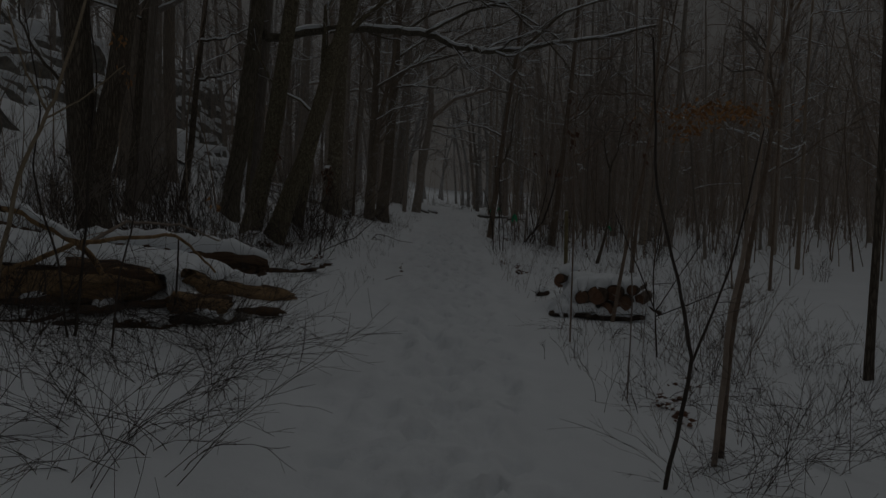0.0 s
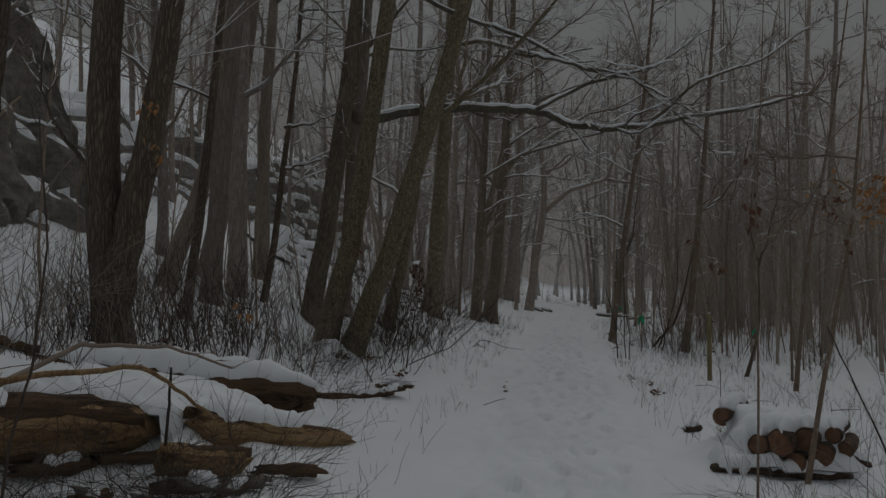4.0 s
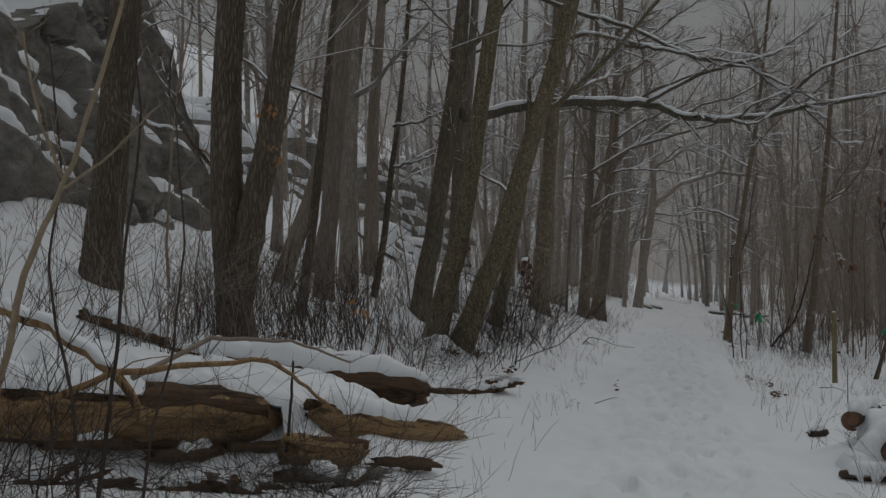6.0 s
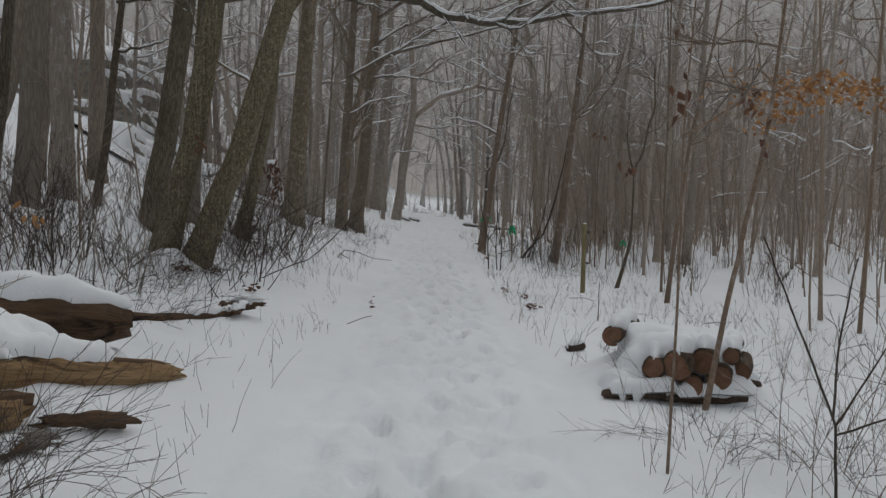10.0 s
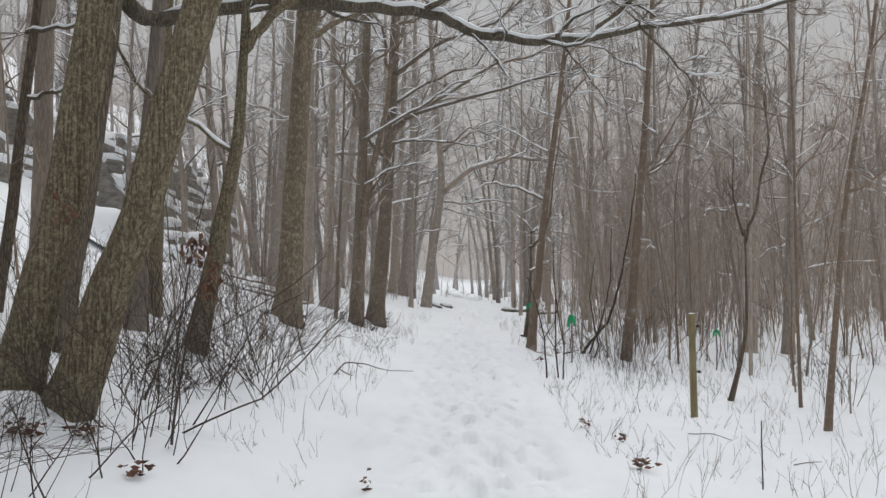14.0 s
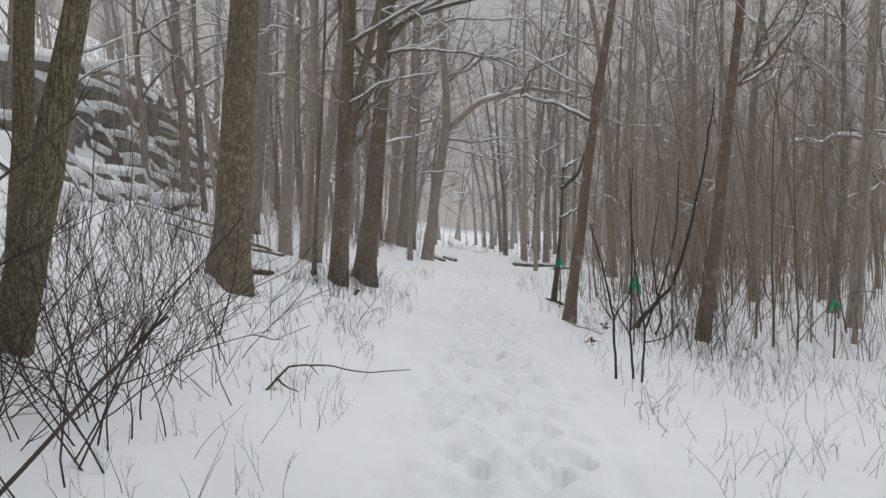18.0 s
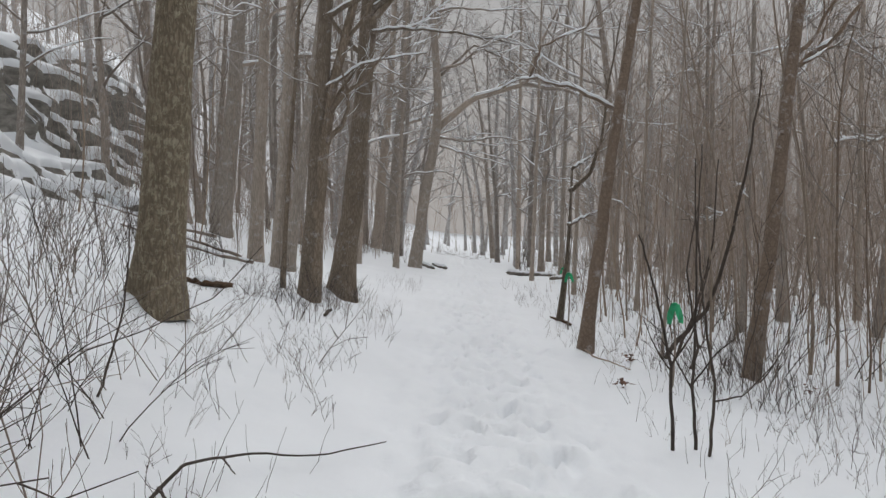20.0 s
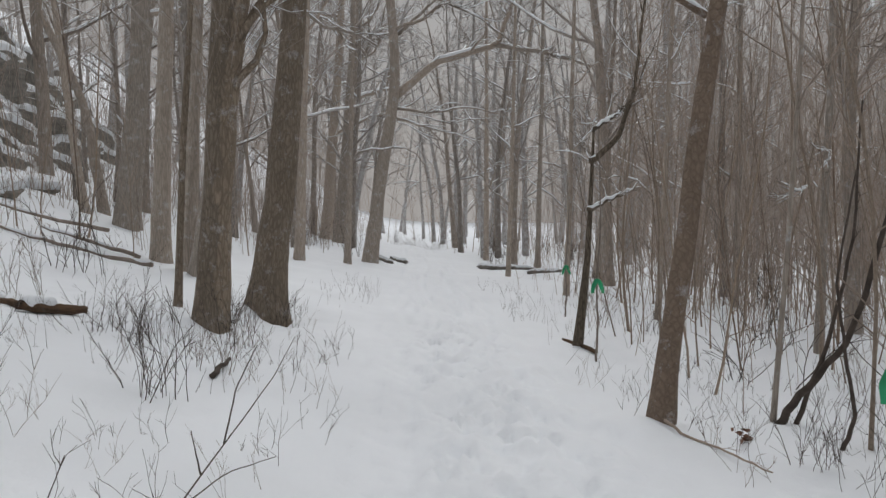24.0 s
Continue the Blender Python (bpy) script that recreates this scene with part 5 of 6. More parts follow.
def drift(ridges, label, seed, step=0.03):
    """Snow heaped over and between things: rounded ridges from point to point, melted into one lumpy mass."""
    pts = np.array([p for r in ridges for p in r[:2]])
    wide = max(r[2] for r in ridges)
    gx = np.arange(pts[:, 0].min() - wide, pts[:, 0].max() + wide, step)
    gy = np.arange(pts[:, 1].min() - wide, pts[:, 1].max() + wide, step)
    x, y = np.meshgrid(gx, gy)
    lump = 1 + 0.35 * (vnoise(x * 5, y * 5, seed) - 0.5) + 0.2 * (vnoise(x * 13, y * 13, seed + 1) - 0.5)
    best, z, low = np.full(x.shape, 9.0), np.full(x.shape, -9.0), np.full(x.shape, -9.0)
    sx, sy = x.copy(), y.copy()
    for p, q, w, h in ridges:
        d = np.array(q) - np.array(p)
        f = np.clip(((x - p[0]) * d[0] + (y - p[1]) * d[1]) / (d[0] ** 2 + d[1] ** 2 + 1e-9), 0, 1)
        cx, cy = p[0] + d[0] * f, p[1] + d[1] * f
        r = np.hypot(x - cx, y - cy) / (w * lump)
        line = p[2] + d[2] * f
        zz = line + h * lump * (1 - np.clip(r, 0, 1) ** 2.6) - 0.02 * (r >= 1)
        better = np.where(r < 1, zz > z, (best >= 1) & (r < best))
        better &= ~((best < 1) & (r >= 1))
        better |= (best >= 1) & (r < 1)
        pull = np.maximum(r, 1)
        sx, sy = np.where(better, cx + (x - cx) / pull, sx), np.where(better, cy + (y - cy) / pull, sy)
        z, low, best = np.where(better, zz, z), np.where(better, line - 0.03, low), np.where(better, r, best)
    shape = x.shape
    x, y = sx, sy
    idx = np.arange(x.size).reshape(shape)
    quads = np.stack([idx[:-1, :-1], idx[:-1, 1:], idx[1:, 1:], idx[1:, :-1]], -1).reshape(-1, 4)
    quads = quads[(best.ravel()[quads] < 1).any(axis=1)]
    top = np.stack([x, y, z], -1).reshape(-1, 3)
    under = np.stack([x, y, low], -1).reshape(-1, 3)
    me = mesh_of("snow_drift", np.concatenate([top, under]), np.concatenate([quads, quads[:, ::-1] + x.size]), None, True, CAP)
    bm = bmesh.new()
    bm.from_mesh(me)
    bmesh.ops.delete(bm, geom=[v for v in bm.verts if not v.link_faces], context="VERTS")
    bm.to_mesh(me)
    bm.free()
    tagged(new("snow_drift", me), label, "snow", kind="stuff")


drift([((-2.95, 9.15, 0.50), (-4.7, 7.9, 0.95), 0.42, 0.20), ((-3.3, 9.4, 0.60), (-4.6, 8.9, 0.80), 0.35, 0.16), ((-2.86, 9.06, 0.28), (-2.45, 9.75, 0.18), 0.26, 0.17),
       ((-2.88, 8.78, 0.30), (-2.78, 8.45, 0.22), 0.17, 0.18), ((-3.9, 7.72, 0.78), (-5.0, 6.25, 1.04), 0.17, 0.12)], "thick snow heaped between fallen logs", 4)
drift([((1.98, 11.30, 0.14), (2.50, 11.32, 0.13), 0.22, 0.15), ((1.90, 11.62, 0.15), (2.45, 11.75, 0.12), 0.26, 0.15), ((2.5, 11.3, 0.05), (2.62, 11.5, 0.02), 0.16, 0.12), ((1.76, 11.24, -0.20), (1.92, 11.45, -0.14), 0.25, 0.36), ((1.60, 11.10, -0.24), (1.74, 11.28, -0.20), 0.22, 0.24), ((1.52, 10.92, -0.16), (2.0, 11.00, -0.15), 0.085, 0.09), ((2.15, 11.0, -0.20), (2.3, 11.04, -0.20), 0.09, 0.10), ((2.42, 11.06, -0.18), (2.70, 11.14, -0.20), 0.12, 0.13)],
      "lumpy snow heaped over a small woodpile", 6)


def branch(lines, mat, label, snow=True, name="dead_branch", sides=7, twigs=0, seed=0):
    """A crooked dead branch: a stem and its arms, each a line with its two radii."""
    base = Vector(lines[0][0][0])
    rng, t, sn, tw = random.Random(seed), Tubes(), Tubes(), Tubes()
    top = thing(name, *base, label, "branch", "dead branches")
    for line, r0, r1 in lines:
        pts = []
        for s in np.linspace(0, 1, 4 * len(line)):
            q, _ = between(line, float(s))
            pts.append(tuple(q[i] - base[i] + rng.uniform(-0.4, 0.4) * r0 for i in range(3)))
        rr = taper(r0, r1, len(pts))
        part("stem", one_rod(pts, rr, sides, mat), top)
        if snow:
            snow_on(pts, rr, sn, rng)
        if twigs:
            twig_out(rng, pts, tw, twigs, 0.35, max(0.0025, r1 * 0.5), 2)
    if sn.count():
        part("snow", sn.mesh("snow", CAP), top, "snow along the upper side", "stuff")
    if tw.count():
        part("twig_spray", tw.mesh("twig_spray", mat), top, kind="stuff")


def one_rod(pts, radii, sides, mat):
    t = Tubes()
    t.add(pts, radii, sides)
    return t.mesh("stem", mat)


BENT = "crooked bare branch propped over the snowy logs"
branch([([(-3.9, 6.0, 0.62), (-3.5, 6.3, 0.86), (-3.08, 6.6, 1.07), (-2.8, 6.9, 1.08), (-2.51, 7.3, 1.09), (-2.42, 7.5, 0.96), (-2.32, 7.9, 0.68)], 0.026, 0.010)], WOOD, BENT, False, twigs=4, seed=1)
branch([([(-3.95, 6.62, 1.42), (-3.53, 6.6, 1.31), (-3.08, 6.6, 1.07), (-2.85, 6.55, 0.80)], 0.036, 0.024)], WOOD, BENT, seed=2)
branch([([(-3.03, 6.4, 0.30), (-2.97, 6.4, 0.75), (-2.92, 6.4, 1.15), (-2.88, 6.4, 1.7), (-2.80, 6.42, 2.4), (-2.9, 6.45, 3.2)], 0.014, 0.005)], TWIG_DARK, "upright dark brown stem growing in front of the logs", False, "stem_shrub", twigs=7, seed=3)
branch([([(-3.26, 7.0, 0.98), (-3.04, 7.5, 1.19), (-2.7, 8.0, 1.14), (-2.45, 8.5, 0.95)], 0.020, 0.008)], TWIG_RED, BENT, False, twigs=6, seed=4)
branch([([(-3.6, 6.2, 0.55), (-3.34, 6.2, 1.60), (-3.21, 6.2, 1.89), (-3.01, 6.2, 2.27), (-2.81, 6.2, 2.83), (-2.70, 6.2, 3.3)], 0.020, 0.009), ([(-3.1, 6.2, 2.12), (-3.26, 6.2, 2.42), (-3.38, 6.2, 2.9)], 0.011, 0.006), ([(-3.12, 6.2, 2.05), (-2.8, 6.15, 2.2), (-2.45, 6.1, 2.45)], 0.009, 0.004)], STALK, "tall pale tan stem leaning beside the logs", False, "stem_shrub", twigs=5, seed=5)
branch([([(-3.04, 6.3, 0.30), (-3.1, 6.3, 0.96), (-3.22, 6.3, 1.36), (-3.28, 6.3, 1.69), (-3.19, 6.3, 2.14), (-3.3, 6.3, 2.9)], 0.010, 0.005)], TWIG_DARK, "thin dark upright stem in front of the logs", False, "stem_shrub", twigs=6, seed=6)
branch([([(-2.69, 6.3, 0.20), (-2.62, 6.3, 0.81), (-2.5, 6.3, 1.21), (-2.44, 6.3, 1.8), (-2.5, 6.3, 2.4)], 0.009, 0.004)], TWIG_DARK, "thin dark upright stem in front of the logs", False, "stem_shrub", twigs=6, seed=7)
branch([([(-2.83, 8.2, 0.30), (-2.79, 8.2, 0.69), (-2.78, 8.2, 0.98)], 0.012, 0.009)], TWIG_DARK, "short dark stick standing among the logs", False, "stick", seed=8)
z0 = gz(-1.85, 20.0)
branch([([(-1.95, 19.8, z0 - 0.02), (-1.84, 20.05, z0 + 0.11), (-1.80, 20.2, z0 + 0.15), (-1.6, 20.6, gz(-1.6, 20.6) + 0.12), (-1.3, 21.2, gz(-1.3, 21.2) + 0.08), (-0.95, 21.9, gz(-0.95, 21.9) + 0.06)], 0.011, 0.004), ([(-1.87, 20.0, z0 + 0.09), (-1.78, 19.9, z0 + 0.05), (-1.66, 19.85, z0 + 0.01)], 0.009, 0.004), ([(-1.68, 20.4, z0 + 0.12), (-1.60, 20.35, z0 + 0.05)], 0.006, 0.003)],
       TWIG_DARK, "forked dark stick lying across the snow beside the path", False, "stick", seed=9)
for k, (x0, y0, x1, y1, r) in enumerate(((-2.24, 27.24, -2.25, 28.0, 0.026), (-1.05, 13.3, -0.8, 13.9, 0.006), (3.1, 16.9, 3.5, 17.2, 0.006), (2.35, 17.9, 2.7, 17.5, 0.006), (4.2, 16.4, 4.7, 16.6, 0.007))):
    branch([([(x0, y0, gz(x0, y0) + 0.015), ((x0 + x1) / 2 + 0.03, (y0 + y1) / 2, gz((x0 + x1) / 2, (y0 + y1) / 2) + 0.05), (x1, y1, gz(x1, y1) + 0.04)], r, r * 0.5)], TWIG_DARK, "short dark stick lying on the snow", False, "stick", 5, seed=20 + k)
branch([([(1.42, 27.62, gz(1.42, 27.62) + 0.05), (1.52, 27.4, -0.37), (1.68, 26.95, -0.36), (1.82, 26.5, -0.38)], 0.014, 0.006)], TWIG_RED, "root-like branch trailing from a tree's foot over the snow", False, "dead_branch", twigs=5, seed=30)
FALLEN = "long thin fallen stem lined with snow on the bank"
for k, row in enumerate((((-6.9, 38.0, 0.32), (-8.0, 38.2, 0.20), (-9.3, 38.1, 0.22), (-10.6, 38.5, 0.06)), ((-5.4, 36.0, 0.06), (-6.4, 36.2, 0.10), (-7.6, 36.0, 0.06), (-8.8, 36.3, 0.03)), ((-6.0, 37.2, 0.05), (-6.9, 37.0, 0.12), (-8.0, 37.4, 0.05)))):
    branch([([(x, y, gz(x, y) + h) for x, y, h in row], 0.045, 0.022)], TWIG, FALLEN, True, "fallen_stem", twigs=9, seed=80 + k)
LEANS = "dark leaning stem rising out of the snow among saplings"
branch([([(2.71, 28.3, gz(2.71, 28.3) - 0.03), (2.94, 28.3, -0.2), (3.37, 28.3, 0.22), (3.70, 28.3, 1.38), (3.95, 28.3, 2.6), (4.1, 28.3, 3.8)], 0.042, 0.012)], TWIG_DARK, LEANS, False, "leaning_stem", twigs=10, seed=31)
branch([([(2.88, 28.3, gz(2.88, 28.3) - 0.03), (3.2, 28.35, 0.2), (3.45, 28.4, 1.2), (3.5, 28.4, 2.5)], 0.026, 0.009)], TWIG_DARK, LEANS, False, "leaning_stem", twigs=9, seed=32)
branch([([(2.88, 27.5, gz(2.88, 27.5) - 0.03), (2.99, 27.5, -0.26), (2.90, 27.5, 0.21), (2.8, 27.5, 0.9), (2.95, 27.5, 1.8)], 0.022, 0.008)], TWIG_DARK, LEANS, False, "leaning_stem", twigs=8, seed=33)
THREE = "thin dark sapling stem, one of three standing together by the path"
branch([([(1.28, 22.6, gz(1.28, 22.6) - 0.03), (1.25, 22.6, 0.36), (1.12, 22.6, 0.95), (0.98, 22.6, 1.4)], 0.016, 0.006), ([(1.25, 22.6, 0.36), (1.42, 22.6, 0.62), (1.55, 22.6, 1.2)], 0.009, 0.004), ([(1.26, 22.6, 0.3), (1.12, 22.62, 0.52), (1.04, 22.65, 0.72)], 0.007, 0.003)], TWIG_DARK, THREE, False, "slim_sapling", twigs=5, seed=34)
branch([([(1.48, 22.65, gz(1.48, 22.65) - 0.03), (1.44, 22.65, 0.16), (1.46, 22.65, 0.8), (1.45, 22.65, 1.3), (1.42, 22.65, 2.0)], 0.015, 0.005), ([(1.44, 22.65, 0.16), (1.28, 22.6, 0.42), (1.15, 22.6, 0.6)], 0.008, 0.004), ([(1.44, 22.65, 0.2), (1.62, 22.65, 0.45), (1.8, 22.65, 0.6)], 0.008, 0.004)], TWIG_DARK, THREE, False, "slim_sapling", twigs=6, seed=35)
branch([([(1.54, 22.5, gz(1.54, 22.5) - 0.03), (1.57, 22.5, 0.2), (1.47, 22.5, 0.82), (1.41, 22.5, 1.4), (1.43, 22.5, 2.1)], 0.014, 0.005), ([(1.57, 22.5, 0.1), (1.8, 22.5, 0.15), (2.05, 22.55, 0.4)], 0.008, 0.004)], TWIG_DARK, THREE, False, "slim_sapling", twigs=6, seed=36)
branch([([(2.31, 8.69, gz(2.31, 8.69) - 0.03), (2.28, 8.69, 0.20), (2.03, 8.7, 0.79), (1.8, 8.7, 1.3)], 0.010, 0.004), ([(2.28, 8.69, 0.20), (2.55, 8.75, 0.6), (2.9, 8.8, 1.1)], 0.007, 0.003), ([(2.29, 8.69, 0.15), (2.75, 8.6, 0.35), (3.3, 8.55, 0.62)], 0.007, 0.003), ([(2.26, 8.69, 0.25), (2.22, 8.6, 0.7), (2.3, 8.6, 1.2)], 0.008, 0.004)], TWIG_DARK, "dark forked shrub spreading thin arms over the snow", False, "forked_shrub", twigs=13, seed=37)
branch([([(1.25, 4.45, gz(1.25, 4.45) - 0.03), (1.39, 4.45, 0.60), (1.30, 4.45, 1.0), (1.15, 4.45, 1.6), (1.12, 4.5, 2.4)], 0.014, 0.005), ([(1.39, 4.45, 0.6), (1.6, 4.45, 1.2), (1.75, 4.5, 1.9)], 0.008, 0.004)], TWIG_DARK, "thin dark bent stem beside the path", False, "stem_shrub", twigs=5, seed=38)
branch([([(1.72, 5.0, gz(1.72, 5.0) - 0.03), (1.80, 5.05, 0.75), (1.95, 5.1, 1.5), (2.0, 5.1, 2.6), (2.1, 5.1, 3.6)], 0.020, 0.006)], TWIG_RED, "thin red-brown stem beside a thicker one", False, "stem_shrub", twigs=6, seed=39)
branch([([(1.54, 6.69, gz(1.54, 6.69) - 0.03), (1.56, 6.69, 0.6), (1.52, 6.7, 1.34), (1.6, 6.7, 2.2)], 0.007, 0.004)], TWIG, "thin upright stem with a few side twigs", False, "stem_shrub", twigs=7, seed=40)
branch([([(2.42, 15.88, gz(2.42, 15.88) - 0.03), (2.42, 15.88, 0.20)], 0.007, 0.005)], TWIG_DARK, "short dark stake standing in the snow", False, "stake", seed=41)


# stems on the bank that reach over the snow
branch([([(-2.75, 15.60, 0.07), (-2.30, 15.62, 0.30), (-1.83, 15.64, 0.48), (-1.52, 15.66, 0.76), (-1.25, 15.68, 1.06), (-1.11, 15.70, 1.20)], 0.01, 0.004)], TWIG_DARK, "long dark stem arching low over the snow", False, "stem_shrub", twigs=6, seed=91)
branch([([(-2.78, 15.50, 0.78), (-2.33, 15.53, 1.00), (-1.94, 15.56, 1.21), (-1.58, 15.59, 1.41), (-1.28, 15.62, 1.67)], 0.007, 0.003)], TWIG_DARK, "long dark stem arching low over the snow", False, "stem_shrub", twigs=6, seed=92)
branch([([(-2.45, 15.20, 0.19), (-2.39, 15.22, 0.66), (-2.31, 15.24, 1.10), (-2.20, 15.26, 1.54)], 0.012, 0.005)], TWIG_DARK, "dark upright stem on the bank", False, "stem_shrub", twigs=5, seed=93)
branch([([(-2.70, 15.30, 0.53), (-2.54, 15.32, 0.93), (-2.43, 15.34, 1.18), (-2.19, 15.36, 1.54)], 0.011, 0.005)], TWIG_DARK, "dark upright stem on the bank", False, "stem_shrub", twigs=5, seed=94)
branch([([(-2.62, 15.80, 0.02), (-2.15, 15.82, 0.73), (-1.89, 15.84, 1.17), (-1.51, 15.86, 1.36)], 0.008, 0.003)], TWIG_DARK, "long dark stem slanting over the snow", False, "stem_shrub", twigs=6, seed=95)
branch([([(-2.26, 17.60, 0.24), (-2.07, 17.63, 0.64), (-1.84, 17.66, 1.04), (-1.48, 17.69, 1.44)], 0.006, 0.003)], TWIG_DARK, "thin dark stem slanting over the snow", False, "stem_shrub", twigs=6, seed=96)
branch([([(-2.62, 15.6, gz(-2.62, 15.6) - 0.03), (-2.50, 15.55, 1.1), (-2.34, 15.46, 1.84), (-2.15, 15.4, 2.5)], 0.007, 0.003), ([(-2.50, 15.55, 1.1), (-2.45, 15.85, 1.4), (-2.40, 16.05, 1.75)], 0.005, 0.003)], TWIG_DARK, "thin stem holding withered leaves under a pat of snow", False, "stem_shrub", twigs=5, seed=97)
branch([([(-2.81, 21.25, 0.11), (-2.68, 21.25, 0.42), (-2.54, 21.25, 0.92), (-2.50, 21.25, 1.48)], 0.011, 0.004)], TWIG_DARK, "dark slanting stem on the bank", False, "stem_shrub", twigs=5, seed=98)
branch([([(-3.29, 21.85, 0.35), (-3.08, 21.85, 0.53), (-2.66, 21.85, 0.68), (-2.14, 21.85, 0.93), (-1.82, 21.85, 1.29)], 0.006, 0.003)], TWIG_DARK, "thin dark stem arching over the snow", False, "stem_shrub", twigs=6, seed=99)
branch([([(-3.24, 24.00, 0.18), (-3.02, 24.00, 0.30), (-2.68, 24.00, 0.50), (-2.38, 24.00, 0.79)], 0.005, 0.002)], TWIG_DARK, "thin dark stem arching over the snow", False, "stem_shrub", twigs=7, seed=100)
branch([([(-2.84, 23.40, 0.05), (-2.64, 23.40, 0.21), (-2.43, 23.40, 0.47), (-2.29, 23.40, 0.64), (-2.17, 23.40, 0.83)], 0.005, 0.002)], TWIG_DARK, "thin dark stem arching over the snow", False, "stem_shrub", twigs=6, seed=101)
branch([([(-2.32, 24.40, -0.14), (-2.26, 24.40, 0.17), (-2.15, 24.40, 0.45)], 0.004, 0.002)], TWIG_DARK, "thin forked weed stem in the snow", False, "stem_shrub", twigs=5, seed=102)
drift([((-2.365, 15.45, 1.85), (-2.315, 15.47, 1.85), 0.052, 0.036)], "pat of snow on withered leaves", 12, 0.01)


# ---- undergrowth ----
def pattern_shrub(seed, stems, height, spread, arch, mat, r, sub, label, droop=0.0, name="shrub"):
    """A leafless shrub; each stem carries its own side twigs."""
    rng = random.Random(seed)
    top = thing(name, 0, 0, -40, label, name, "undergrowth beside the path")
    for _ in range(stems):
        tw = Tubes()
        a, d = rng.uniform(0, 6.283), spread * math.sqrt(rng.random())
        p = (math.cos(a) * d, math.sin(a) * d, -0.05)
        b = rng.uniform(0, 6.283)
        ln = height * rng.uniform(0.45, 1.15)
        lean = arch * rng.uniform(0.2, 1.2)
        line = wander(rng, p, (math.cos(b) * lean, math.sin(b) * lean, 1), ln, 6, 0.20, -1.5 * droop * rng.uniform(0.3, 1.2))
        tw.add(line, taper(r * rng.uniform(0.7, 1.3), r * 0.35, 7), 3)
        for _ in range(sub):
            q, e = between(line, rng.uniform(0.2, 0.98))
            e2 = (e[0] + rng.uniform(-0.8, 0.8), e[1] + rng.uniform(-0.8, 0.8), e[2] + rng.uniform(-0.25, 0.5))
            l2 = wander(rng, q, e2, ln * rng.uniform(0.12, 0.40), 3, 0.22)
            tw.add(l2, taper(r * 0.55, r * 0.3, 4), 3)
            if rng.random() < 0.6:
                q, e = between(l2, rng.uniform(0.3, 0.9))
                tw.add(wander(rng, q, (e[0] + rng.uniform(-0.7, 0.7), e[1] + rng.uniform(-0.7, 0.7), e[2] + rng.uniform(-0.2, 0.5)), ln * 0.14, 1, 0.2), taper(r * 0.4, r * 0.25, 2), 3)
        part("stem", tw.mesh("stem", mat), top)
    return top


bramble = [pattern_shrub(300 + k, 22, 1.3, 0.5, 1.2, TWIG_DARK, 0.0037, 7, "tangle of thin arching bramble stems", 0.13) for k in range(4)]
upright = [pattern_shrub(310 + k, 12, 1.25, 0.40, 0.32, TWIG if k == 3 else TWIG_DARK, 0.0076, 6, "clump of upright leafless shrub stems") for k in range(4)]
whip = [pattern_shrub(330 + k, 6, 1.7, 0.45, 1.0, TWIG_DARK, 0.0072, 4, "long dark stems slanting out of the snow", 0.02) for k in range(4)]
spray = [pattern_shrub(350 + k, 9, 1.45, 0.5, 0.75, TWIG_DARK if k % 2 else TWIG, 0.0046, 5, "loose spray of thin leafless stems", 0.02) for k in range(4)]
low = [pattern_shrub(320 + k, 5, 0.50, 0.22, 0.6, TWIG if k == 3 else TWIG_DARK, 0.0025, 4, "thin dry weed stalks standing in the snow", 0.0, "weed") for k in range(4)]
rng = random.Random(91)
left_bank = lambda x, y: x < -1.95 - 0.35 * float(vnoise(0.0, y * 0.5, 4))
plant(bramble, [(-1.7, 4.6), (-2.3, 4.4), (-2.6, 5.2), (-1.75, 5.7), (-1.9, 6.6), (-3.2, 5.6), (-1.95, 7.0), (-2.2, 7.5), (-3.2, 13.4), (-2.9, 10.7), (-3.3, 11.5), (-2.6, 11.7), (-2.2, 5.6), (-2.7, 6.3), (-1.8, 4.0), (-2.9, 7.3), (-3.5, 6.8), (-2.5, 7.6), (-2.2, 7.9), (-3.9, 6.3)], rng, 0.6, 0.95)
plant(bramble, scatter(rng, 6, -4.4, -3.0, 13.0, 20.3, 0.7, left_bank), rng, 0.6, 0.85)
plant(upright, scatter(rng, 20, -6.6, -3.9, 10.8, 14.5, 0.35), rng, 0.6, 1.0)
plant(spray, scatter(rng, 5, -4.8, -3.0, 13.6, 18, 0.45, left_bank), rng, 0.7, 1.1)
plant(spray, scatter(rng, 9, -4.2, -2.4, 17.2, 22.6, 0.45, left_bank), rng, 0.75, 1.1)
plant(upright, scatter(rng, 22, -9, -4.4, 15, 36, 0.6), rng, 0.7, 1.1)
plant(upright, scatter(rng, 8, -3.8, -2.2, 26, 34, 0.8), rng, 0.35, 0.6)
plant(low, scatter(rng, 40, -3.2, -1.3, 12, 30, 0.4), rng, 0.5, 1.1)
plant(low, scatter(rng, 48, -4.6, -1.3, 21, 31, 0.3), rng, 0.6, 1.2)
plant(low, scatter(rng, 84, 1.15, 6.0, 8.5, 24, 0.35, lambda x, y: y > 11.5 or x > 3.0), rng, 0.6, 1.3)
plant(low, scatter(rng, 40, 1.2, 5.0, 23, 31, 0.3), rng, 0.6, 1.2)
plant(upright, scatter(rng, 6, 1.9, 4.5, 24.5, 31, 0.5), rng, 0.45, 0.7)
plant(upright, scatter(rng, 20, 2.3, 9, 18, 40, 0.6, lambda x, y: y > 25 or x > 5), rng, 0.5, 0.95)
